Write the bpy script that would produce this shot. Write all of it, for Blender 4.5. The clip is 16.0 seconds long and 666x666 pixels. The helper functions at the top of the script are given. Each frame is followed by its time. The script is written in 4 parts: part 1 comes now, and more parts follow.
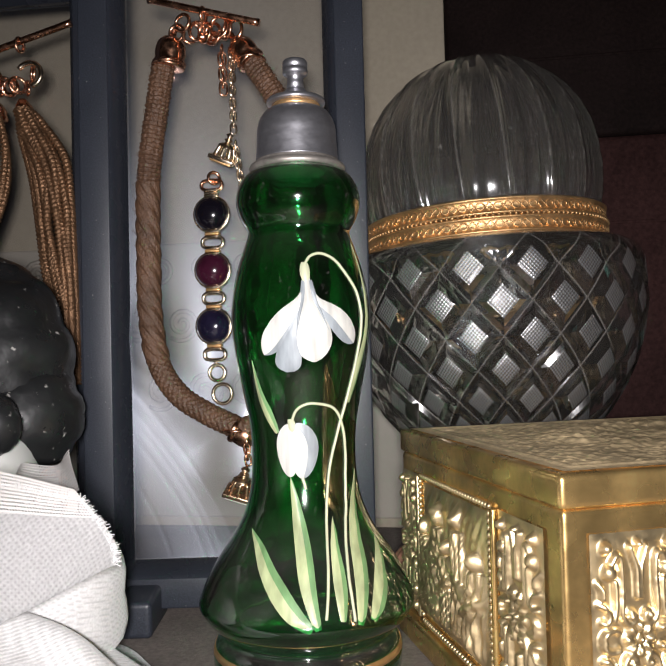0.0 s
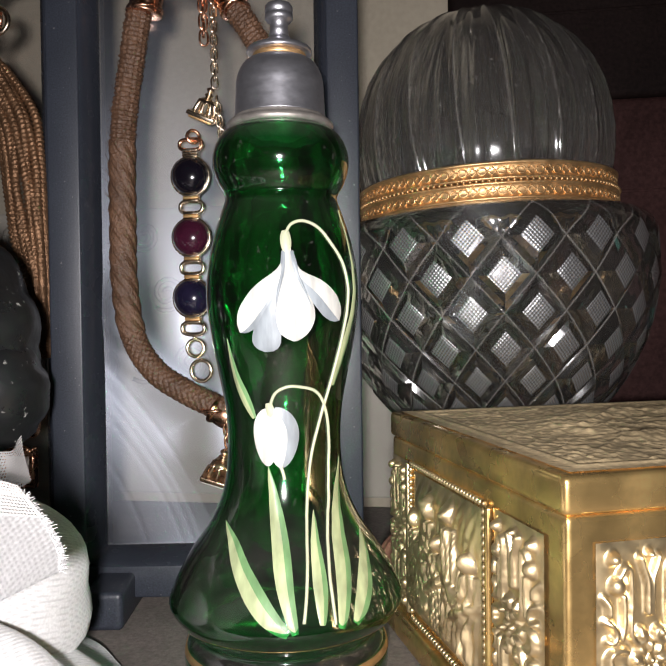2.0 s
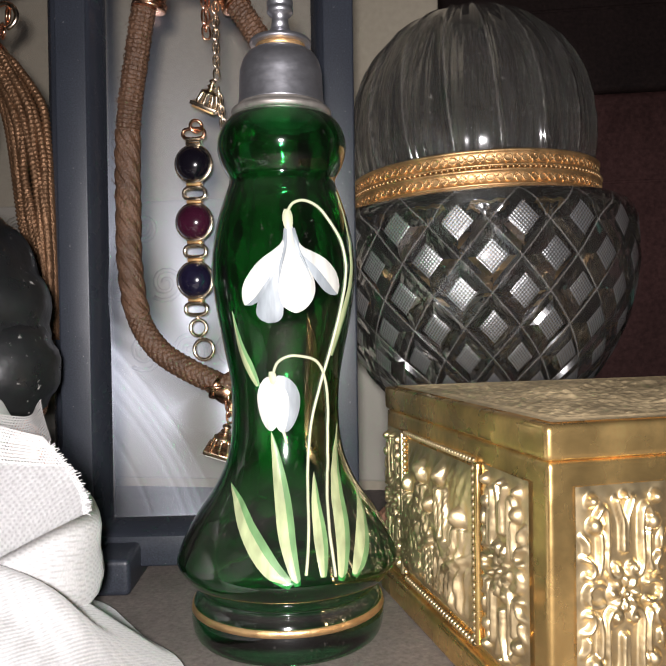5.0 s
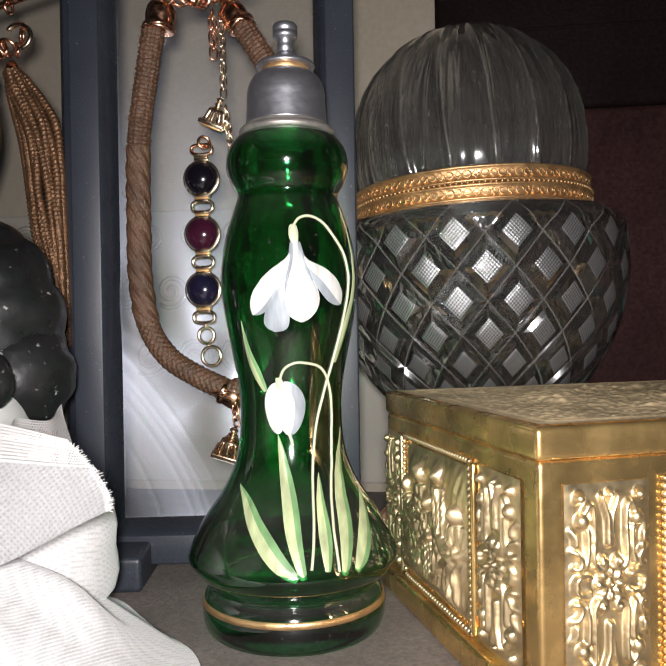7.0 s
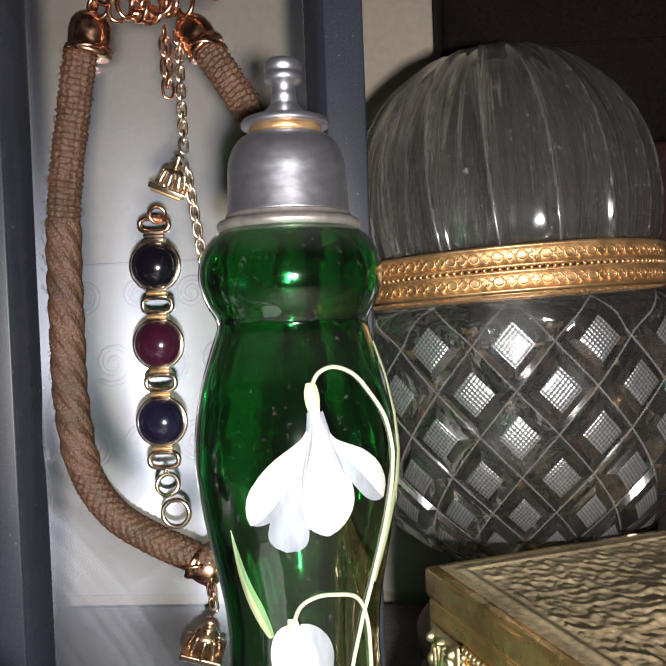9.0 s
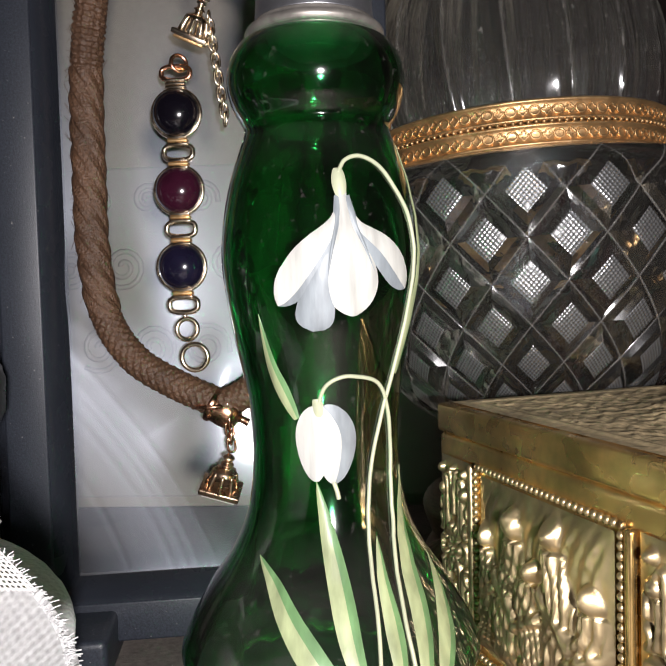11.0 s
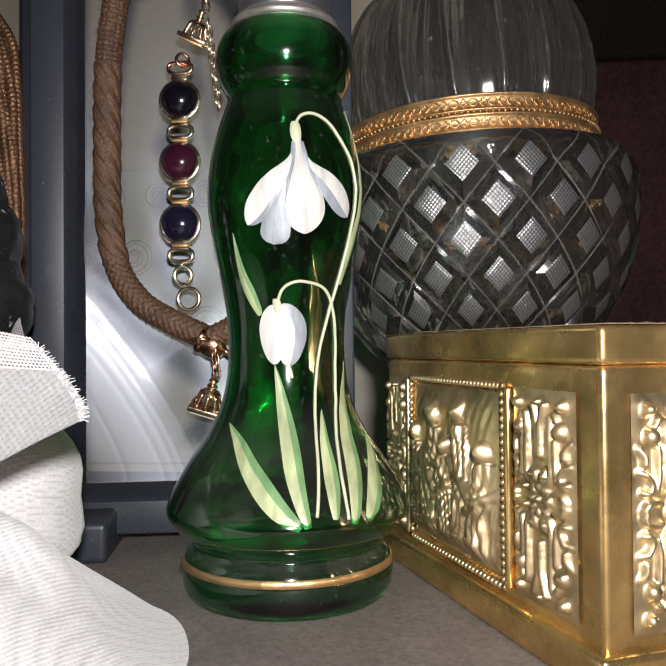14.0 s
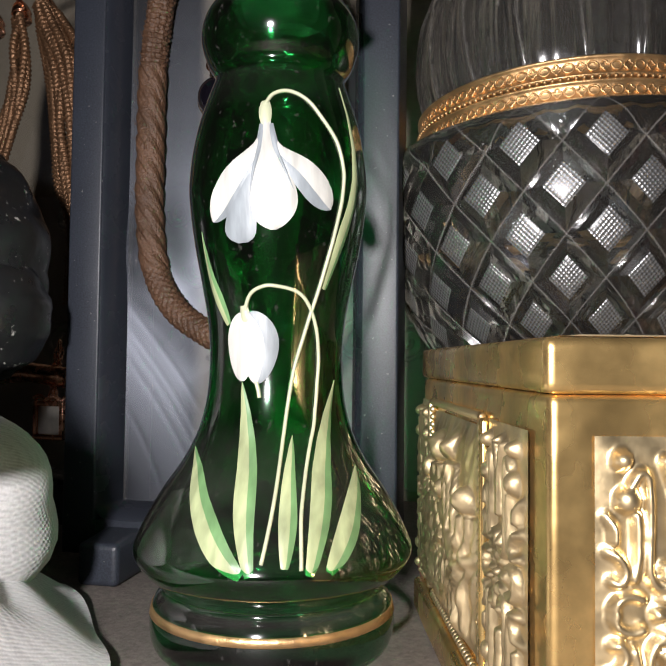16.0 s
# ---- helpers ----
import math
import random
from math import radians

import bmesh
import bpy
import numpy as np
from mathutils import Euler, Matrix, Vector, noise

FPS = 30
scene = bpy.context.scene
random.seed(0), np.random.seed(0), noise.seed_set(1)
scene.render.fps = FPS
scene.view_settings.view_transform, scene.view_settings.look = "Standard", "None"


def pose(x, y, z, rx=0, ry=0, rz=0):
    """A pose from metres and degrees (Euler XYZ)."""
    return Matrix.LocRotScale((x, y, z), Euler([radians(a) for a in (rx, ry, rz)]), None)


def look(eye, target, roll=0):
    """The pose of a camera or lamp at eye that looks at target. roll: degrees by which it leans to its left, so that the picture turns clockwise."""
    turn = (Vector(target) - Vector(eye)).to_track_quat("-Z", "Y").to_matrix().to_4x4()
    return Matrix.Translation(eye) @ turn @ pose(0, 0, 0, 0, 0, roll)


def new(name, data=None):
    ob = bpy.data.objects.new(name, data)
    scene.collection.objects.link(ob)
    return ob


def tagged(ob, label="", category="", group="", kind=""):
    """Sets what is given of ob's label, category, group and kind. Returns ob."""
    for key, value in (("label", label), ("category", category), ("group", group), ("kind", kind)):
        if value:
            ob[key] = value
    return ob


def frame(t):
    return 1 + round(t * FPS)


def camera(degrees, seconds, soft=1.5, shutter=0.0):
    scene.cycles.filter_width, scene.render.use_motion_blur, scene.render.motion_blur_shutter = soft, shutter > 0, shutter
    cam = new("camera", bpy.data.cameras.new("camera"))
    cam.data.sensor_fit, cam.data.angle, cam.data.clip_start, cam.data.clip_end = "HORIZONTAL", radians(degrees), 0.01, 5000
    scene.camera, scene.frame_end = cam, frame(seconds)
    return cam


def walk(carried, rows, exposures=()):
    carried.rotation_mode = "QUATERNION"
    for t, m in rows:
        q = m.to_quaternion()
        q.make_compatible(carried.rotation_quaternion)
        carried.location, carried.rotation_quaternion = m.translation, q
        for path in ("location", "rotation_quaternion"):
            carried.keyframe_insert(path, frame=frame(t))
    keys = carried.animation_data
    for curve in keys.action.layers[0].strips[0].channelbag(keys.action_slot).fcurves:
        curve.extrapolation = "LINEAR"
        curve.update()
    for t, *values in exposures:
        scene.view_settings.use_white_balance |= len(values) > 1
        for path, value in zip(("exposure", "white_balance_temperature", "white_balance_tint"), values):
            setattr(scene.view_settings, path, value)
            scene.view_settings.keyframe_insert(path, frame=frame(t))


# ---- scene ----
cam = camera(47.96, 16.0)
# seconds, eye x, y, z, then yaw, pitch and roll in degrees
PATH = [
    (0, 0.03835, -0.19149, 0.07889, 8.656, 1.511, -1.412),
    (0.5, 0.04125, -0.20559, 0.07871, 10.293, 1.019, -1.027),
    (1, 0.04156, -0.20510, 0.07151, 10.783, 0.923, -0.019),
    (1.5, 0.04243, -0.19655, 0.07696, 9.424, 0.204, -1.126),
    (2, 0.03951, -0.17439, 0.08130, 8.702, -1.009, -0.717),
    (2.5, 0.03728, -0.18043, 0.08237, 8.529, -1.019, -0.654),
    (3, 0.03803, -0.18969, 0.08428, 8.616, -0.478, -0.778),
    (3.5, 0.03769, -0.19264, 0.08324, 8.494, -0.384, -1.008),
    (4, 0.03776, -0.19235, 0.08210, 8.085, -0.548, -0.803),
    (4.5, 0.03863, -0.18537, 0.07407, 7.941, -0.723, -0.754),
    (7, 0.03923, -0.19562, 0.07529, 7.823, -0.399, -0.925),
    (7.5, 0.03608, -0.19927, 0.07451, 7.553, 0.454, -0.106),
    (8, 0.03114, -0.19212, 0.08346, 5.219, 1.135, -0.882),
    (8.2, 0.02002, -0.16435, 0.09589, 4.164, 0.654, -1.441),
    (10.3, 0.01480, -0.12110, 0.11760, 3.600, -2.700, -2.600),
    (10.4, 0.01510, -0.12210, 0.11800, 4.050, -2.750, -2.400),
    (10.5, 0.01500, -0.12350, 0.11790, 4.090, -2.900, -2.330),
    (10.6, 0.01440, -0.12490, 0.11650, 3.950, -3.000, -2.400),
    (11, 0.01041, -0.13747, 0.07968, 3.205, -2.598, -1.556),
    (11.5, 0.01720, -0.14701, 0.07159, 2.793, -2.185, -2.767),
    (12, 0.01770, -0.15459, 0.06655, 3.284, -1.636, -2.296),
    (12.5, 0.01720, -0.17020, 0.06409, 3.625, -0.426, -0.963),
    (13, 0.01918, -0.17540, 0.05929, 4.070, 0.628, -0.544),
    (13.5, 0.01999, -0.17933, 0.05714, 4.016, 1.135, -0.102),
    (14, 0.02392, -0.17279, 0.05304, 4.070, 0.980, -0.493),
    (14.5, 0.02755, -0.16672, 0.05576, 6.650, 0.703, 1.166),
    (14.7, 0.04832, -0.14981, 0.05833, 11.338, 0.823, 0.610),
    (14.8, 0.05638, -0.14379, 0.05947, 13.442, 0.628, 0.123),
    (15, 0.06053, -0.14365, 0.05718, 17.296, 0.196, 0.933),
    (15.5, 0.06576, -0.13739, 0.05550, 19.512, 1.712, 0.239),
    (16, 0.06412, -0.13871, 0.05285, 20.245, 2.251, 0.619),
]
walk(cam, [(t, pose(x, y, z, 90 + pitch, 0, yaw) @ pose(0, 0, 0, 0, 0, roll)) for t, x, y, z, yaw, pitch, roll in PATH],
     [(0, 0.1), (1, 0.08), (2, 0.25), (3, 0.05), (4, 0.28), (6.8, 0.27), (7.5, 0.2), (7.9, 0.25), (8.2, 0.65), (10.3, 0.5), (11, 0.05), (12, -0.08), (13, 0.0), (14, 0.0), (14.7, 0.22), (15.5, 0.28), (16, 0.16)])

# ---------------------------------------------------------------- world and light
world = bpy.data.worlds.new("world")
scene.world = world
world.use_nodes = True
world.node_tree.nodes["Background"].inputs[0].default_value = (1.0, 0.93, 0.85, 1)
world.node_tree.nodes["Background"].inputs[1].default_value = 0.035

torch_data = bpy.data.lights.new("torch", "AREA")
torch_data.shape, torch_data.size, torch_data.energy = "DISK", 0.015, 0.8
torch_data.color = (1.0, 0.955, 0.97)
torch = new("torch", torch_data)
torch.matrix_world = look((0.040, -0.213, 0.081), (0.018, 0.0, 0.07))


# ---------------------------------------------------------------- materials
def mat(name, color, rough=0.5, metal=0.0, grain=0.0, grain_scale=200.0, vary=0.0, vary_scale=30.0, bump=0.0,
        bump_scale=800.0, bump_dist=0.0003, stretch=(1, 1, 1), rough_vary=0.0, **extra):
    """A procedural surface: colour varied at two scales, roughness varied, fine relief."""
    m = bpy.data.materials.new(name)
    m.use_nodes = True
    nt = m.node_tree
    n, l = nt.nodes, nt.links
    b = n["Principled BSDF"]
    b.inputs["Roughness"].default_value, b.inputs["Metallic"].default_value = rough, metal
    for key, value in extra.items():
        b.inputs[key.replace("_", " ")].default_value = value
    co = n.new("ShaderNodeTexCoord")
    mp = n.new("ShaderNodeMapping")
    mp.inputs["Scale"].default_value = stretch
    l.new(co.outputs["Object"], mp.inputs[0])

    def noise_tex(scale, detail=4.0):
        t = n.new("ShaderNodeTexNoise")
        t.inputs["Scale"].default_value, t.inputs["Detail"].default_value = scale, detail
        l.new(mp.outputs[0], t.inputs["Vector"])
        return t

    last = None
    base = n.new("ShaderNodeRGB")
    base.outputs[0].default_value = (*color, 1)
    last = base.outputs[0]
    for amount, scale in ((vary, vary_scale), (grain, grain_scale)):
        if amount:
            t = noise_tex(scale)
            ramp = n.new("ShaderNodeMapRange")
            ramp.inputs[1].default_value, ramp.inputs[2].default_value = 0.3, 0.7
            ramp.inputs[3].default_value, ramp.inputs[4].default_value = 1 - amount, 1 + amount
            l.new(t.outputs[0], ramp.inputs[0])
            mx = n.new("ShaderNodeVectorMath")
            mx.operation = "SCALE"
            l.new(last, mx.inputs[0])
            l.new(ramp.outputs[0], mx.inputs["Scale"])
            last = mx.outputs[0]
    l.new(last, b.inputs["Base Color"])
    if rough_vary:
        t = noise_tex(vary_scale * 2.3)
        ramp = n.new("ShaderNodeMapRange")
        ramp.inputs[1].default_value, ramp.inputs[2].default_value = 0.3, 0.7
        ramp.inputs[3].default_value, ramp.inputs[4].default_value = max(0.02, rough - rough_vary), rough + rough_vary
        l.new(t.outputs[0], ramp.inputs[0])
        l.new(ramp.outputs[0], b.inputs["Roughness"])
    if bump:
        t = noise_tex(bump_scale, 3.0)
        bp = n.new("ShaderNodeBump")
        bp.inputs["Strength"].default_value, bp.inputs["Distance"].default_value = bump, bump_dist
        l.new(t.outputs[0], bp.inputs["Height"])
        l.new(bp.outputs[0], b.inputs["Normal"])
    return m


def glass(name, color, ior=1.5, rough=0.0, bump=0.0, bump_scale=60.0, dust_sheen=0.0, clear=1.0, coat=0.15, coat_weight=1.0, film=0.0, coat_ior=1.5, flecks=0.3):
    """Clear or coloured glass, with a film of dust, which also paints in a pale sheen, where asked."""
    m = bpy.data.materials.new(name)
    m.use_nodes = True
    nt = m.node_tree
    n, l = nt.nodes, nt.links
    b = n["Principled BSDF"]
    b.inputs["Base Color"].default_value = (*color, 1)
    b.inputs["Transmission Weight"].default_value = clear
    b.inputs["Coat Weight"].default_value, b.inputs["Coat Roughness"].default_value = coat_weight, coat
    b.inputs["IOR"].default_value, b.inputs["Roughness"].default_value = ior, rough
    b.inputs["Coat IOR"].default_value = coat_ior
    co = n.new("ShaderNodeTexCoord")
    if bump:
        t = n.new("ShaderNodeTexNoise")
        t.inputs["Scale"].default_value = bump_scale
        l.new(co.outputs["Object"], t.inputs["Vector"])
        bp = n.new("ShaderNodeBump")
        bp.inputs["Strength"].default_value, bp.inputs["Distance"].default_value = bump, 0.002
        l.new(t.outputs[0], bp.inputs["Height"])
        l.new(bp.outputs[0], b.inputs["Normal"])
    if dust_sheen:
        d = n.new("ShaderNodeBsdfDiffuse")
        d.inputs[0].default_value = (0.6, 0.57, 0.52, 1)
        t = n.new("ShaderNodeTexNoise")
        t.inputs["Scale"].default_value, t.inputs["Detail"].default_value = 900, 6
        l.new(co.outputs["Object"], t.inputs["Vector"])
        r = n.new("ShaderNodeMapRange")
        r.inputs[1].default_value, r.inputs[2].default_value = 0.64, 0.7
        r.inputs[3].default_value, r.inputs[4].default_value = dust_sheen * 0.6, dust_sheen * 0.6 + flecks
        l.new(t.outputs[0], r.inputs[0])
        last = r.outputs[0]
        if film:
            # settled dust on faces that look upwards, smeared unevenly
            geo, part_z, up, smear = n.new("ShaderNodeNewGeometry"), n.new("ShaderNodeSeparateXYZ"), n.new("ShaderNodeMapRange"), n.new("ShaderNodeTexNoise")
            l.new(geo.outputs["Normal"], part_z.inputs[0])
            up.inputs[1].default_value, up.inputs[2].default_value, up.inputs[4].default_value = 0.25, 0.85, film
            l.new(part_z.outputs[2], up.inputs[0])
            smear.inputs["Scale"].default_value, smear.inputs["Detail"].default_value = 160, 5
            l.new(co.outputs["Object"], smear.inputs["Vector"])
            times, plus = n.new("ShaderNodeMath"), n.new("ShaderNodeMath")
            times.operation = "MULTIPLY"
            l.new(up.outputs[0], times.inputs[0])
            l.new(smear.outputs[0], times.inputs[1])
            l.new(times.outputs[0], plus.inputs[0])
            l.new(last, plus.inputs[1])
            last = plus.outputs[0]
        mix = n.new("ShaderNodeMixShader")
        l.new(last, mix.inputs[0])
        l.new(b.outputs[0], mix.inputs[1])
        l.new(d.outputs[0], mix.inputs[2])
        l.new(mix.outputs[0], n["Material Output"].inputs[0])
    return m


M_TABLE = mat("table_cloth", (0.16, 0.135, 0.12), 0.75, vary=0.18, vary_scale=40, grain=0.25, grain_scale=900, bump=0.5, bump_scale=1500)
M_WALL = mat("wall_paint", (0.36, 0.315, 0.24), 0.7, vary=0.08, vary_scale=12, grain=0.06, grain_scale=400, bump=0.2, bump_scale=500)
M_EMBOSS = mat("embossed_paper", (0.36, 0.33, 0.28), 0.6, vary=0.1, vary_scale=25, bump=0.4, bump_scale=300)
M_ROOM = mat("room_paint", (0.35, 0.3, 0.25), 0.8, vary=0.1, vary_scale=2)
M_CASE_A = mat("dark_leather", (0.009, 0.0055, 0.005), 0.7, vary=0.25, vary_scale=30, grain=0.3, grain_scale=700, bump=0.6, bump_scale=900, Specular_IOR_Level=0.05)
M_CASE_B = mat("brown_leather", (0.028, 0.013, 0.012), 0.7, vary=0.2, vary_scale=30, grain=0.3, grain_scale=700, bump=0.6, bump_scale=900, Specular_IOR_Level=0.05)
M_FRAME = mat("black_plastic", (0.024, 0.028, 0.038), 0.42, vary=0.15, vary_scale=40, grain=0.35, grain_scale=2200, bump=0.2, bump_scale=3600, bump_dist=0.0002)
M_LIP = mat("black_gloss", (0.022, 0.025, 0.033), 0.26, vary=0.1, vary_scale=50, rough_vary=0.08)
M_BRASS = mat("brass", (0.78, 0.53, 0.21), 0.28, 0.92, vary=0.5, vary_scale=42, grain=0.08, grain_scale=600, rough_vary=0.1, bump=0.12, bump_scale=350)
M_BRASS_R = mat("brass_relief", (0.72, 0.57, 0.33), 0.38, 0.95, vary=0.3, vary_scale=130, rough_vary=0.1, bump=0.12, bump_scale=500, bump_dist=0.0005)
M_LID = mat("dusty_brass", (0.52, 0.4, 0.23), 0.6, 0.2, vary=0.3, vary_scale=60, grain=0.25, grain_scale=800, rough_vary=0.15, bump=0.5, bump_scale=700)
M_GILT = mat("gilt", (0.66, 0.42, 0.2), 0.42, 0.88, vary=0.25, vary_scale=120, rough_vary=0.12, bump=0.4, bump_scale=1200)
M_ROSE = mat("rose_gold", (0.78, 0.42, 0.27), 0.24, 1.0, vary=0.15, vary_scale=200, rough_vary=0.1)
M_PALE = mat("pale_gold", (0.92, 0.76, 0.58), 0.22, 1.0, vary=0.12, vary_scale=200, rough_vary=0.08)
M_BRONZE = mat("old_gold", (0.72, 0.5, 0.34), 0.3, 1.0, vary=0.2, vary_scale=220, rough_vary=0.1)
M_CHAIN = mat("bronze_chain", (0.2, 0.11, 0.058), 0.4, 0.7, vary=0.25, vary_scale=160, bump=0.7, bump_scale=1400, bump_dist=0.0006)
M_HAIR_ROPE = mat("hair_rope", (0.105, 0.053, 0.028), 0.5, vary=0.25, vary_scale=120, grain=0.35, grain_scale=1600, bump=0.8, bump_scale=1800, bump_dist=0.0006, Specular_IOR_Level=0.6)
M_CAP = mat("grey_metal", (0.54, 0.54, 0.58), 0.36, 0.93, vary=0.04, vary_scale=140, grain=0.06, grain_scale=700, rough_vary=0.04, stretch=(1, 1, 2), bump=0.06, bump_scale=400)
M_COLLAR = mat("tarnished_collar", (0.36, 0.33, 0.3), 0.45, 0.7, vary=0.3, vary_scale=200, rough_vary=0.12)
M_GREEN = glass("green_glass", (0.003, 0.2, 0.023), 1.5, 0.0, bump=0.09, bump_scale=90, dust_sheen=0.004, coat=0.1, coat_weight=0.6, film=0.08, flecks=0.04)
M_GREEN_IN = glass("green_glass_inside", (0.3, 0.68, 0.38), 1.5, 0.0, bump=0.3, bump_scale=110, coat=0.08)
M_ENAMEL = mat("white_enamel", (0.54, 0.54, 0.5), 0.42, vary=0.26, vary_scale=260, stretch=(1.6, 1, 0.2), bump=0.3, bump_scale=500)
M_ENAMEL_G = mat("grey_enamel", (0.25, 0.28, 0.3), 0.45, vary=0.25, vary_scale=300, stretch=(1.6, 1, 0.35), bump=0.3, bump_scale=500)
M_LEAF = mat("leaf_enamel", (0.36, 0.41, 0.22), 0.4, vary=0.3, vary_scale=260, stretch=(1.6, 1, 0.15), bump=0.3, bump_scale=500)
M_LEAF_D = mat("leaf_shade_enamel", (0.14, 0.27, 0.11), 0.4, vary=0.25, vary_scale=260, stretch=(1.6, 1, 0.15), bump=0.3, bump_scale=500)
M_STEM = mat("stem_enamel", (0.5, 0.53, 0.36), 0.4, vary=0.12, vary_scale=200)
# on the crystal the even pale layer stands in for light reflected by facets
M_CRYSTAL = glass("cut_crystal", (0.96, 0.97, 0.97), 1.52, 0.0, bump=0.05, bump_scale=200, dust_sheen=0.022, coat=0.13, coat_weight=1.0, coat_ior=1.65, flecks=0.05)
M_DOME = glass("fluted_crystal", (0.96, 0.97, 0.97), 1.5, 0.0, bump=0.06, bump_scale=60, dust_sheen=0.05, coat=0.1, coat_weight=1.0, coat_ior=1.9, flecks=0.25)
M_RIDGE = glass("crystal_ridge_glint", (0.96, 0.97, 0.97), 1.5, 0.05, dust_sheen=0.14, coat=0.2)
M_STONE_A = mat("onyx", (0.005, 0.004, 0.007), 0.16, Coat_Weight=0.5)
M_STONE_B = mat("garnet", (0.035, 0.006, 0.016), 0.16, vary=0.3, vary_scale=150, Coat_Weight=0.5)
M_STONE_C = mat("amethyst", (0.01, 0.008, 0.022), 0.16, vary=0.3, vary_scale=150, Coat_Weight=0.5)
M_WOOD = mat("red_wood", (0.2, 0.1, 0.065), 0.5, vary=0.3, vary_scale=60, grain=0.3, grain_scale=400, stretch=(1, 1, 6), bump=0.5, bump_scale=300)
M_PORCELAIN = mat("porcelain", (0.66, 0.655, 0.64), 0.25, vary=0.04, vary_scale=40)
M_HAIR = mat("black_glaze", (0.012, 0.0125, 0.013), 0.34, vary=0.3, vary_scale=60, rough_vary=0.12, bump=0.4, bump_scale=120, bump_dist=0.001)
M_SILK = mat("white_gauze", (0.56, 0.555, 0.55), 0.7, vary=0.06, vary_scale=40, grain=0.12, grain_scale=1800, bump=0.25, bump_scale=3200, bump_dist=0.0003, Sheen_Weight=0.4)


def weave(m, period, depth, dark):
    """Adds crossing threads to a cloth: relief and slightly darker gaps."""
    n, l = m.node_tree.nodes, m.node_tree.links
    b = n["Principled BSDF"]
    co = n.new("ShaderNodeTexCoord")
    add = n.new("ShaderNodeMath")
    for slot, turn in ((0, (0.2, 0.75, 0.3)), (1, (0.2, -0.75, 0.3))):
        mp = n.new("ShaderNodeMapping")
        mp.inputs["Rotation"].default_value = turn
        w = n.new("ShaderNodeTexWave")
        w.inputs["Scale"].default_value, w.inputs["Distortion"].default_value, w.inputs["Detail Scale"].default_value = 0.314 / period, 2.0, 0.15
        l.new(co.outputs["Object"], mp.inputs[0])
        l.new(mp.outputs[0], w.inputs["Vector"])
        l.new(w.outputs["Fac"], add.inputs[slot])
    r = n.new("ShaderNodeMapRange")
    r.inputs[1].default_value, r.inputs[2].default_value, r.inputs[3].default_value = 0.2, 1.0, dark
    l.new(add.outputs[0], r.inputs[0])
    mx = n.new("ShaderNodeVectorMath")
    mx.operation = "SCALE"
    l.new(b.inputs["Base Color"].links[0].from_socket, mx.inputs[0])
    l.new(r.outputs[0], mx.inputs["Scale"])
    l.new(mx.outputs[0], b.inputs["Base Color"])
    bp = n.new("ShaderNodeBump")
    bp.inputs["Strength"].default_value, bp.inputs["Distance"].default_value = depth, 0.0003
    l.new(add.outputs[0], bp.inputs["Height"])
    l.new(bp.outputs[0], b.inputs["Normal"])


def lint(m, scale, amount):
    """Pale dusty specks lying on a surface."""
    n, l = m.node_tree.nodes, m.node_tree.links
    b = n["Principled BSDF"]
    co, v, r, mx = n.new("ShaderNodeTexCoord"), n.new("ShaderNodeTexNoise"), n.new("ShaderNodeMapRange"), n.new("ShaderNodeMix")
    v.inputs["Scale"].default_value, v.inputs["Detail"].default_value = scale, 5
    l.new(co.outputs["Object"], v.inputs["Vector"])
    r.inputs[1].default_value, r.inputs[2].default_value, r.inputs[4].default_value = 0.67, 0.74, amount
    l.new(v.outputs[0], r.inputs[0])
    mx.data_type = "RGBA"
    l.new(r.outputs[0], mx.inputs[0])
    l.new(b.inputs["Base Color"].links[0].from_socket, mx.inputs[6])
    mx.inputs[7].default_value = (0.5, 0.48, 0.45, 1)
    l.new(mx.outputs[2], b.inputs["Base Color"])


lint(M_HAIR, 420, 0.7)
lint(M_FRAME, 900, 0.35)
weave(M_SILK, 0.0008, 0.22, 0.8)
M_CHARM = mat("ivory", (0.6, 0.56, 0.5), 0.4, vary=0.2, vary_scale=200)
M_TEAL = mat("teal_glaze", (0.1, 0.25, 0.2), 0.3, vary=0.15, vary_scale=60)


